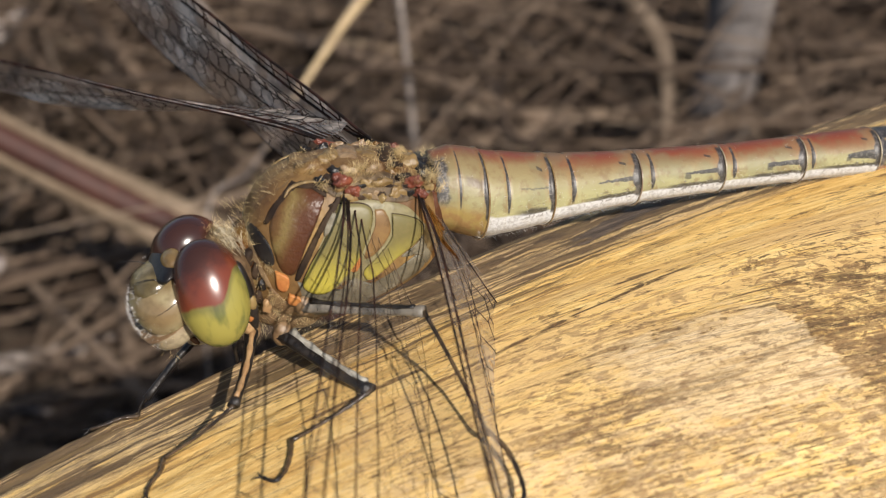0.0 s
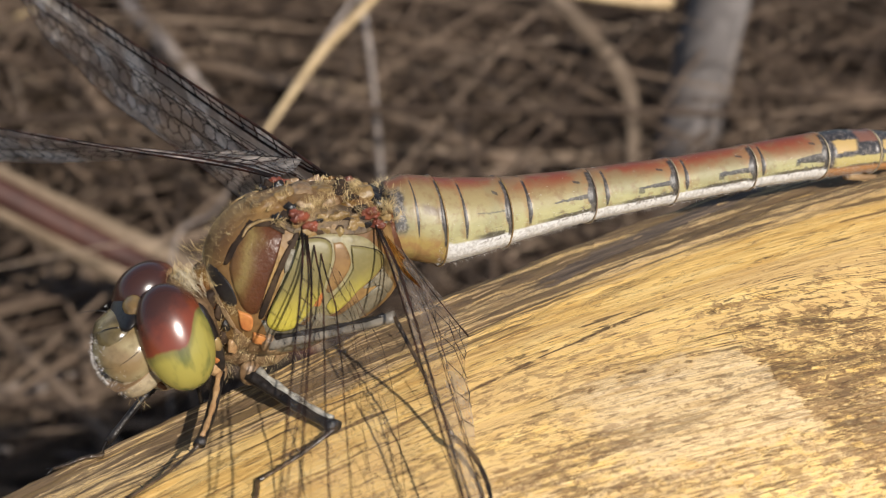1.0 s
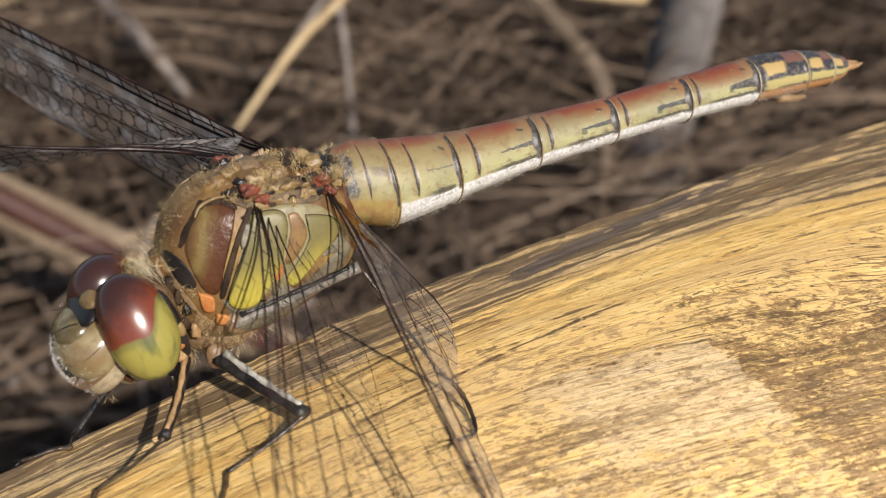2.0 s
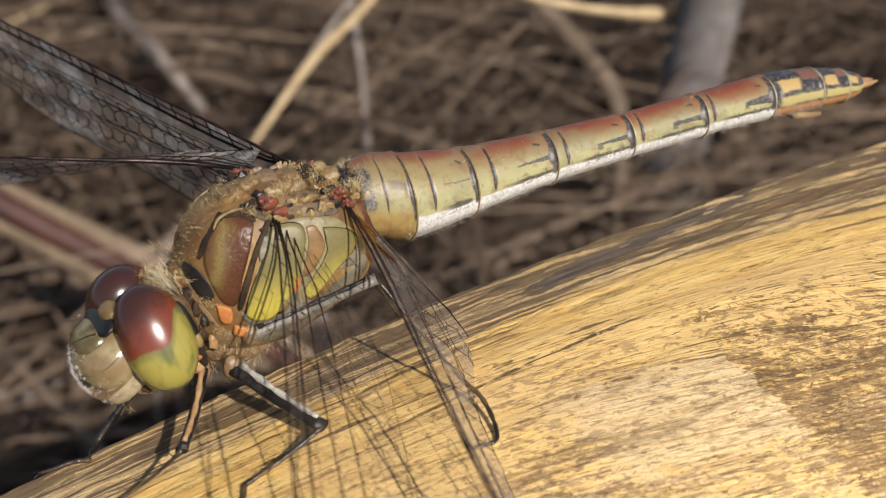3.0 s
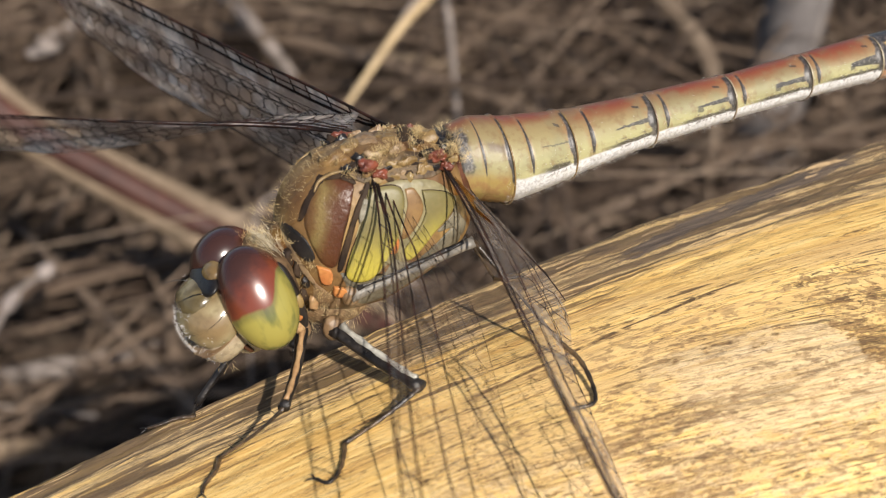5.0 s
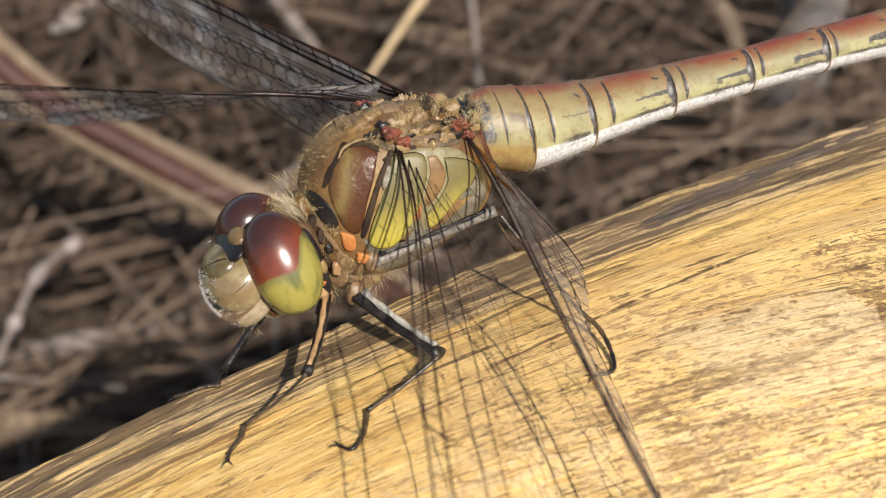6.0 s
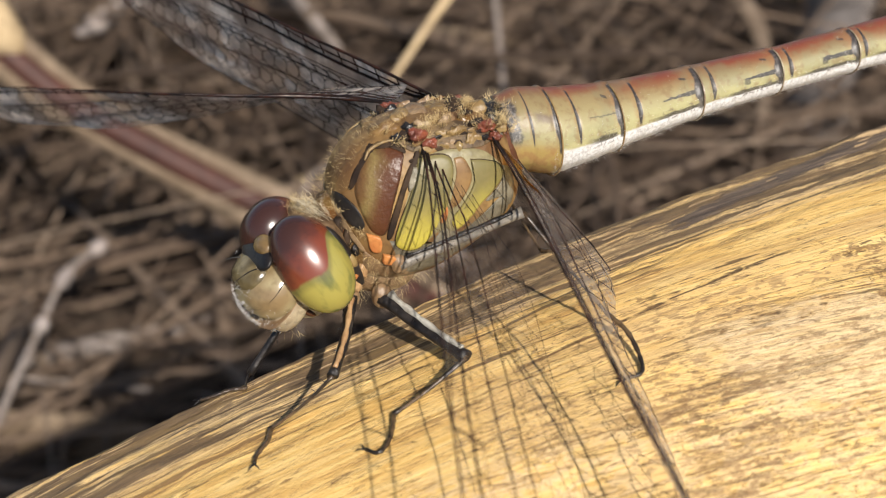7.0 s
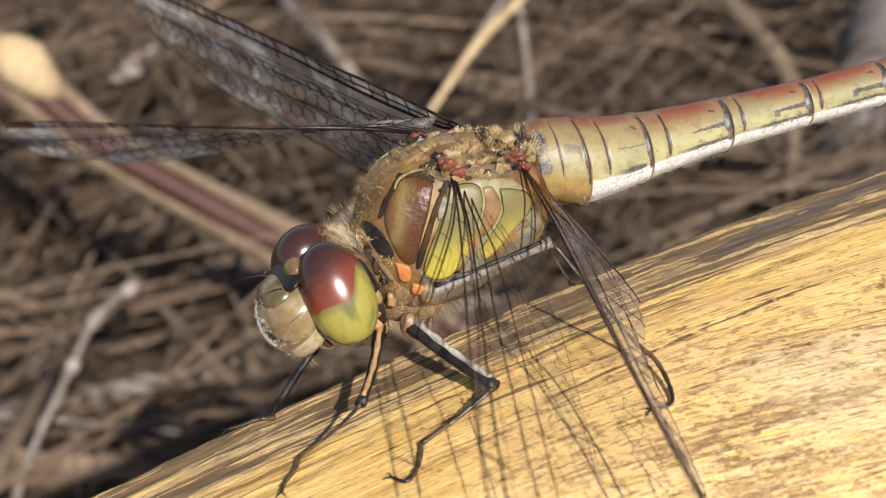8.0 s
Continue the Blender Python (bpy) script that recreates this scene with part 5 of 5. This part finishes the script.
    for i in range(90):
        a, b = rng.uniform(-1.4, 1.4), rng.uniform(-1.2, 0.3)
        seeds.append(((1.4 + 1.2 * math.cos(a) * math.cos(b), 1.4 * math.sin(a), -1.5 + 1.35 * math.sin(b)), (math.cos(a), math.sin(a), math.sin(b))))
    frost = []
    for i in range(620):
        a, b = rng.gauss(-0.35, 0.6), rng.gauss(-0.3, 0.5)
        frost.append(((1.7 + 1.2 * math.cos(a) * math.cos(b), 1.52 * math.sin(a), -1.05 + 1.45 * math.sin(b)), (math.cos(a), math.sin(a), math.sin(b))))
    brush = []
    for i in range(110):
        y = rng.gauss(0.55, 0.4)
        brush.append(((-1.05 + rng.gauss(0, 0.12), y, 1.15 + rng.gauss(0, 0.12)), (0.5 + rng.gauss(0, 0.15), 0.1, 0.85)))
    v, f = hair_mesh(brush, 0.75, 0.009, rng, 0.16)
    tagged(child("nape_brush", mesh("nape_brush", v, f, M_CREAMHAIR), head, "stiff cream hairs behind the eyes"), kind="stuff")
    v, f = hair_mesh(frost, 0.13, 0.007, rng, 0.5)
    tagged(child("frost_bristles", mesh("frost_bristles", v, f, M_WHITEHAIR), head, "short white bristles on the face"), kind="stuff")
    v, f = hair_mesh(seeds, 0.3, 0.0055, rng)
    tagged(child("bristles", mesh("bristles", v, f, M_HAIR), head, "short pale bristles on face and crown"), kind="stuff")
    return head


def chord(s, hind):
    """Leading and trailing edge of a wing (millimetres) at the fraction s of its span."""
    if hind:
        w = np.interp(s, [0, 0.03, 0.10, 0.2, 0.35, 0.5, 0.65, 0.8, 0.9, 0.96, 1.0], [1.2, 5.2, 7.8, 8.4, 7.9, 7.1, 6.3, 5.2, 3.9, 2.5, 0.9])
    else:
        w = np.interp(s, [0, 0.03, 0.10, 0.2, 0.35, 0.5, 0.65, 0.8, 0.9, 0.96, 1.0], [0.9, 2.6, 4.2, 5.0, 5.6, 6.0, 6.1, 5.3, 4.0, 2.6, 0.9])
    lead = np.interp(s, [0, 0.2, 0.45, 0.5, 0.8, 0.95, 1.0], [0.25, 0.1, -0.05, 0.0, 0.1, 0.5, 1.4])
    return float(lead), float(lead + w)


def corrugate(x, y):
    return 0.10 * math.sin(y * 3.0) * min(1.0, x / 5) + 0.012 * y * y * 0.5 + 0.12 * noise.noise((x * 0.12, y * 0.2, 3))


def build_wing(fly, name, base, span, back, hind, side, label, twist=0.0, wash=0.0, L=0.0):
    L = L or (27.0 if hind else 28.0)
    sp = Vector(span).normalized()
    b = Vector(back)
    b = (b - sp * b.dot(sp)).normalized()
    up = b.cross(sp) if side < 0 else sp.cross(b)
    ch = (b * math.cos(radians(twist)) + up * math.sin(radians(twist))).normalized()
    nm = sp.cross(ch)
    m = Matrix(((sp.x, ch.x, nm.x, base[0] * K), (sp.y, ch.y, nm.y, base[1] * K), (sp.z, ch.z, nm.z, base[2] * K), (0, 0, 0, 1)))
    rng = random.Random(21 + hind * 2 + (side > 0))
    flip = 1.0 if side > 0 else -1.0
    bold = (0.95 if hind else 1.0) if side > 0 else (1.6 if hind else 1.15)

    def put(x, y):
        w = radians(wash) * x / L * flip
        z = flip * corrugate(x, y)
        return Vector((x, y * math.cos(w) - z * math.sin(w), y * math.sin(w) + z * math.cos(w))) * K

    # skin
    ns, nc = 60, 22
    verts, faces = [], []
    for i in range(ns + 1):
        s = (i / ns)
        a, z = chord(s, hind)
        for j in range(nc + 1):
            verts.append(put(s * L, a + (z - a) * j / nc))
    for i in range(ns):
        for j in range(nc):
            q = i * (nc + 1) + j
            faces.append((q, q + 1, q + nc + 2, q + nc + 1))
    wing = child(name, mesh(name, verts, faces, M_FARSHEEN if side < 0 else M_SHEEN if hind else M_MEMB), fly, label)
    wing.matrix_local = m

    root = 2.4 if side > 0 and not hind else 1.7

    def curve(fr, s0, s1, n=40):
        pts = []
        for i in range(n + 1):
            s = s0 + (s1 - s0) * i / n
            a, z = chord(s, hind)
            t = fr(s)
            # gathers to a narrow stalk at the root
            g = min(1.0, s / 0.07)
            y = a + (z - a) * t
            y = y * g + (0.1 + root * t) * (1 - g)
            pts.append(put(s * L, y))
        return pts

    thin = [(lambda s: 0.0, 0, 1.0, 60, 0.044, 0.036), (lambda s: 0.075 * min(1.0, max(0.0, 0.5 - s) / 0.2), 0, 0.48, 40, 0.034, 0.026), (lambda s: 0.115, 0, 0.96, 40, 0.05, 0.036),
            (lambda s: 0.16 + 0.12 * s, 0.12, 0.98, 40, 0.010, 0.009), (lambda s: 0.26 + 0.25 * s * s + 0.05 * math.sin(s * 4), 0, 0.95, 40, 0.038, 0.024),
            (lambda s: 0.42 + 0.40 * s * s + 0.05 * s, 0, 0.80, 40, 0.034, 0.018), (lambda s: 0.60 + 0.55 * s * s + 0.12 * s, 0, 0.60, 40, 0.012, 0.008),
            (lambda s: 0.80 + 0.9 * s * s, 0, 0.42, 30, 0.010, 0.008), (lambda s: 1.0, 0, 1.0, 60, 0.03 if hind else 0.011, 0.022 if hind else 0.010), (lambda s: 0.02 + 0.98 * (s - 0.985) / 0.015, 0.985, 1.0, 8, 0.025, 0.025)]
    for fr, s0, s1, n, r0, r1 in thin:
        pts = curve(fr, s0, s1, n)
        v, f = tube(pts, [(r0 + (r1 - r0) * (i / n) ** 0.7) * bold * (1.0 if hind or side < 0 else 1.0 - 0.12 * min(1.0, s1 * i / n / 0.7)) * (0.5 if hind and side > 0 and 0.1 < fr(0.1) < 0.9 and fr(0.1) != 0.115 else 1.0) * K for i in range(n + 1)], 6)
        child("vein", mesh("vein", v, f, M_VEIN), wing)
    # the notch halfway along the front edge
    a, z = chord(0.49, hind)
    v, f = tube([put(0.49 * L, a - 0.02), put(0.492 * L, a + (z - a) * 0.06), put(0.49 * L, a + (z - a) * 0.17)], 0.035 * K, 6)
    child("vein", mesh("vein", v, f, M_VEIN), wing)
    # cross veins along the front edge and the honeycomb of cells behind
    lines = []
    s = 0.05
    while s < 0.97:
        a, z = chord(s, hind)
        lines.append(([put(s * L, a), put(s * L + 0.05, a + (z - a) * 0.115)], 0.02 * bold * K, 3))
        s2 = s + 0.012
        a, z = chord(s2, hind)
        lines.append(([put(s2 * L, a + (z - a) * 0.115), put(s2 * L + 0.15, a + (z - a) * (0.17 + 0.12 * s2))], 0.016 * bold * K, 3))
        s += rng.uniform(0.035, 0.05) if s < 0.5 else rng.uniform(0.028, 0.036)
    cell = 0.7 if hind and side > 0 else 0.54
    pts = {}

    def node(i, j, k):
        """Corner k (0 or 1) of the honeycomb cell i, j."""
        if (i, j, k) not in pts:
            r = random.Random(i * 911 + j * 37 + k * 7 + hind)
            x = (i + 0.5 * (j % 2)) * cell * 1.732 + r.uniform(-0.15, 0.15) * cell
            y = j * cell * 1.5 + (0.5 if k else -0.5) * cell + r.uniform(-0.15, 0.15) * cell
            x, y = x + 0.25 * y, y
            pts[(i, j, k)] = (x, y)
        return pts[(i, j, k)]

    def ok(p):
        s = p[0] / L
        if not 0.05 < s < 0.99:
            return False
        a, z = chord(s, hind)
        t = (p[1] - a) / (z - a)
        return (0.32 if hind and side > 0 else 0.17 + 0.11 * s) < t < 1.0

    ni, nj = int(L / cell / 1.7) + 3, int(9.5 / cell / 1.5) + 2
    for i in range(-6, ni):
        for j in range(nj):
            a, b = node(i, j, 0), node(i, j, 1)
            up_l, up_r = (node(i - 1 + (j % 2), j + 1, 0), node(i + (j % 2), j + 1, 0))
            for p, q in ((a, b), (b, up_l), (b, up_r)):
                if ok(p) and ok(q):
                    lines.append(([put(*p), put(*q)], (0.030 if side < 0 else 0.016 if hind else 0.0085) * K, 3))
    v, f = tubes(lines)
    tagged(child("vein_net", mesh("vein_net", v, f, M_VEIN), wing, "fine net of wing cells"), kind="stuff")
    if hind:
        rows = []
        for i in range(9):
            s = 0.012 + 0.055 * i / 8
            a, z = chord(s, hind)
            rows.append([put(s * L, a + (z - a) * t) + Vector((0, 0, 0.02 * K)) for t in (0.10, 0.16, 0.22, 0.28 + 0.1 * math.sin(i), 0.34 - 0.02 * i)])
        verts = [p for r in rows for p in r]
        faces = [(i * 5 + k, i * 5 + k + 1, i * 5 + k + 6, i * 5 + k + 5) for i in range(8) for k in range(4)]
        child("amber_patch", mesh("amber_patch", verts, faces, M_AMBER), wing, "amber stain at the wing root")
    # coloured cell near the tip
    rows = []
    for i in range(7):
        s = 0.86 + 0.09 * i / 6
        a, z = chord(s, hind)
        t0, t1 = a + 0.02, a + (z - a) * 0.12 + 0.05
        rows.append([put(s * L, t0) + Vector((0, 0, 0.03 * K)), put(s * L, t1) + Vector((0, 0, 0.03 * K)), put(s * L, t1) - Vector((0, 0, 0.03 * K)), put(s * L, t0) - Vector((0, 0, 0.03 * K))])
    v, f = loft(rows)
    child("wing_spot", mesh("wing_spot", v, f, M_STIGMA, False), wing, "red-brown cell near the wing tip")
    return wing


def limb(name, fly, length, r0, r1, material, label="", spines=0, stripe=None, flat=0.8, seed=0):
    """A leg piece along its own +x, swollen at the joints."""
    n = 14
    pts = [Vector((length * i / n, 0.04 * length * math.sin(math.pi * i / n), 0)) * K for i in range(n + 1)]
    rad = [(r0 + (r1 - r0) * i / n) * (1 + 0.25 * math.exp(-(i / 1.3) ** 2) + 0.35 * math.exp(-((n - i) / 1.2) ** 2)) * K for i in range(n + 1)]
    v, f = tube(pts, rad, 10, flat)
    ob = child(name, mesh(name, v, f, material), fly, label)
    if stripe:
        sv, sf = tube([p + Vector((0, -0.55, 0.62)) * rad[i] for i, p in enumerate(pts)][1:-1], [r * (0.5 + 0.12 * math.sin(i * 1.9)) for i, r in enumerate(rad)][1:-1], 8)
        child("stripe", mesh("stripe", sv, sf, stripe), ob, "pale stripe along the leg")
    if spines:
        rng = random.Random(seed)
        lines = []
        for i in range(spines):
            x = length * (0.12 + 0.84 * i / spines)
            s = 1 if i % 2 else -1
            a = Vector((x, 0, 0)) * K
            d = Vector((0.45, s * 0.55, -0.75)).normalized() * (0.36 * rng.uniform(0.7, 1.1)) * K
            lines.append(([a, a + d * 0.6, a + d], [0.02 * K, 0.014 * K, 0.004 * K], 4))
        sv, sf = tubes(lines)
        tagged(child("spine_fringe", mesh("spine_fringe", sv, sf, M_LEG), ob, "fine black leg spines"), kind="stuff")
    return ob


def aim(a, b, hint):
    """The pose at a whose x axis points to b, with z near the hint."""
    x = (b - a).normalized()
    y = Vector(hint).cross(x).normalized()
    z = x.cross(y)
    return Matrix(((x.x, y.x, z.x, a.x * K), (x.y, y.y, z.y, a.y * K), (x.z, y.z, z.z, a.z * K), (0, 0, 0, 1)))


def build_tarsus(fly, pts):
    """A foot: three jointed pieces and two claws, in its own space."""
    line = [Vector(p) * K for p in pts]
    sm = smooth_line(line, 5)
    n = len(sm) - 1
    v, f = tube(sm, [(0.10 - 0.035 * i / n) * (1 + 0.18 * math.sin(i * 2.4)) * K for i in range(n + 1)], 8)
    ob = child("tarsus", mesh("tarsus", v, f, M_SHIN), fly, "thin dark brown clawed foot")
    d = (sm[-1] - sm[-2]).normalized()
    for s in (1, -1):
        q = d.cross(Vector((0, 0, 1))).normalized() * s
        e = sm[-1]
        cv, cf = tube([e, e + (d * 0.18 + q * 0.10) * K, e + (d * 0.34 + q * 0.22 - Vector((0, 0, 0.10))) * K], [0.04 * K, 0.03 * K, 0.006 * K], 5)
        child("claw", mesh("claw", cv, cf, M_LEG), ob)
    return ob
# ---------------------------------------------------------------- the insect as a whole, and what moves
REST = pose(-0.00625, 0.03653, 0.05910, 9.70, 1.63, -154.70)
SETTLED = pose(-0.00620, 0.03678, 0.05910, 10.05, 0.30, -154.52)
FLY = [
    (0.0, pose(-0.00544, 0.03653, 0.05822, 7.77, -5.19, -163.18)),
    (0.2, pose(-0.00559, 0.03662, 0.05840, 8.25, -3.15, -160.75)),
    (0.5, pose(-0.00561, 0.03663, 0.05842, 8.32, -2.88, -160.47)),
    (1.0, pose(-0.00573, 0.03663, 0.05829, 8.58, -1.70, -160.81)),
    (1.5, pose(-0.00605, 0.03666, 0.05866, 7.50, -0.59, -158.84)),
    (1.6, pose(-0.00610, 0.03664, 0.05875, 8.2, 0.10, -158.0)),
    (1.8, pose(-0.00622, 0.03656, 0.05896, 9.8, 1.80, -155.0)),
    (2.0, pose(-0.00624, 0.03655, 0.05900, 9.95, 2.01, -154.78)),
    (2.2, REST),
    (5.2, REST),
    (6.3, SETTLED),
    (8.0, SETTLED),
]
STEPS = [round(0.1 * i, 1) for i in range(23)] + [2.6, 3.3, 5.2, 5.5, 5.8, 6.1, 6.3, 8.0]


def between(rows, t):
    for (t0, a), (t1, b) in zip(rows, rows[1:]):
        if t <= t1:
            w = (t - t0) / (t1 - t0)
            w = w * w * (3 - 2 * w)
            if isinstance(a, Matrix):
                return Matrix.LocRotScale(a.translation.lerp(b.translation, w), a.to_quaternion().slerp(b.to_quaternion(), w), None)
            return a.lerp(b, w)
    return rows[-1][1]


def local(p):
    """A point of the world (millimetres) in the resting insect's space (millimetres)."""
    return (REST.inverted() @ (Vector(p) * K)) / K


fly = new("dragonfly")
tagged(fly, "olive and red-brown dragonfly with clear wings perched on a dry stem", "dragonfly")
fly.matrix_world = REST
build_thorax(fly)
build_abdomen(fly)
head = build_head(fly)
head.matrix_local = pose(HEAD[0] * K, HEAD[1] * K, HEAD[2] * K, 0, 0, 10)
WINGS = [
    build_wing(fly, "forewing", (-0.25, 1.75, 2.75), (0.28, 0.94, -0.21), (-1, 0, 0), 0, 1, "clear forewing with dark veins, held forward and down", -50),
    build_wing(fly, "hindwing", (-2.95, 1.7, 2.5), (0.07, 0.94, -0.30), (-1, 0, 0), 1, 1, "clear hindwing with dark veins, held low", -56, -25),
    build_wing(fly, "forewing", (-0.07, -1.86, 3.2), (0.5921, -0.8031, -0.0664), (-1, 0, 0), 0, -1, "clear forewing with dark veins, held forward and down", -5.1, -48.5, 30.0),
    build_wing(fly, "hindwing", (-2.36, -1.9, 2.86), (0.377, -0.9138, 0.1509), (-1, 0, 0), 1, -1, "clear hindwing with dark veins, held forward", -66.2, -20.2, 28.3),
]


def leg(hip, knee, joint, foot, r, tarsus, tan=False, stripe=None, spines=10, seed=0, skin=None):
    """Builds a leg in parts; joint: rows of (t, place in the world) of the foot's joint."""
    hip, knee = Vector(hip), Vector(knee)
    j0 = local(between(joint, 3.5))
    l1, l2 = (knee - hip).length, (j0 - knee).length
    femur = limb("femur", fly, l1, r * 1.25, r * 0.95, skin or M_LEG, "grey thigh with a dark stripe" if skin else "black thigh with a pale stripe", 6, stripe or M_LEGPALE, seed=seed)
    tibia = limb("tibia", fly, l2, r * 0.42, r * 0.32, M_SHIN, "thin dark brown spiny shin", spines, None, seed=seed + 1)
    toe = build_tarsus(fly, [Vector(p) - Vector(tarsus[0]) for p in tarsus])
    v, f = blob((0, 0, 0), (r * 1.8, r * 1.3, r * 2.2), (0, 0, 0), 2.1, 14, 10)
    coxa = child("coxa", mesh("coxa", v, f, M_TANSKIN), fly, "tan leg root")
    coxa.matrix_local = Matrix.Translation(hip * K)
    rest_d = (j0 - hip).normalized()
    off = (knee - hip) - rest_d * (knee - hip).dot(rest_d)
    rows = {femur: [], tibia: [], toe: []}
    for t in STEPS:
        inv = between(FLY, t).inverted()
        jw = between(joint, t)
        j = (inv @ (jw * K)) / K
        d = j - hip
        n = min(d.length, (l1 + l2) * 0.999)
        u = d.normalized()
        a = (l1 * l1 - l2 * l2 + n * n) / (2 * n)
        h = math.sqrt(max(l1 * l1 - a * a, 0.0))
        o = (off - u * off.dot(u)).normalized()
        kn = hip + u * a + o * h
        rows[femur].append((t, aim(hip, kn, o)))
        rows[tibia].append((t, aim(kn, j, o)))
        rows[toe].append((t, inv @ Matrix.Translation(jw * K)))
    return rows


def L(u, v, lift=0.1):
    return log_point(u, on_skin(v), lift)


def still(p):
    return [(0.0, p), (8.0, p)]


LEGS = [
    # near front, middle and hind legs
    leg((3.25, 1.45, -2.75), (5.01, 4.85, -3.60), still(L(7.69, 38.3)), None, 0.19, [L(7.69, 38.3), L(7.3, 36.9), L(6.7, 36.1), L(6.45, 35.6)], stripe=M_LEGTAN, seed=1),
    leg((2.13, 1.7, -2.95), (0.19, 5.60, -4.04), still(L(11.4, 34.66)), None, 0.235, [L(11.4, 34.66), L(11.15, 34.2), L(10.66, 33.55), L(10.1, 33.2), L(9.8, 33.7)], seed=3),
    leg((1.37, 2.25, -1.53), (-3.4, 3.1, -0.34),
        [(0.0, L(16.3, 30.4, 0.9)), (0.2, L(17.0, 31.3, 0.9)), (1.0, L(17.2, 31.6, 0.9)), (1.5, L(17.6, 31.7, 0.9)), (1.8, L(19.3, 33.6, 0.9)), (3.3, L(19.76, 33.88, 0.9)), (8.0, L(19.76, 33.88, 0.9))],
        None, 0.185, [L(19.76, 33.88, 0.9), L(19.9, 33.0, 0.6), L(19.7, 32.0, 0.3), L(19.3, 31.3), L(18.6, 31.4)], stripe=M_LEG, seed=5, skin=M_GREYBLUE),
    # far front, middle and hind legs
    leg((3.2, -1.3, -2.8), (7.55, -1.0, -6.1), still(L(8.0, 45.2)), None, 0.16, [L(8.0, 45.2), L(7.4, 45.6), L(6.7, 45.9), L(6.3, 46.2)], stripe=M_LEG, seed=7),
    leg((2.1, -1.2, -3.0), (3.3, -1.3, -5.0), still(L(12.5, 49.0)), None, 0.17, [L(12.5, 49.0), L(12.0, 50), L(11.3, 50.5)], stripe=M_LEG, seed=9),
    leg((0.6, -1.4, -2.5), (-4.3, -1.2, -1.6), still(L(21.5, 46.0)), None, 0.15, [L(21.5, 46.0), L(21.8, 45.2), L(22.3, 44.8)], stripe=M_LEG, seed=11),
]
build_ground()
build_litter()
build_stems()
build_log()


def motions():
    walk(fly, [(t, between(FLY, t)) for t in STEPS])
    for rows in LEGS:
        for ob, r in rows.items():
            walk(ob, r)

    def nod(yaw, pitch, roll=0.0):
        return pose(HEAD[0] * K, HEAD[1] * K, HEAD[2] * K, roll, pitch, yaw)

    walk(head, [(0.0, nod(10, 0)), (6.5, nod(10, 0)), (6.68, nod(10, 0)), (6.82, nod(14, 9)), (7.02, nod(14, 9)), (7.2, nod(11, 4)), (7.38, nod(10, 0)), (8.0, nod(10, 0))])


motions()
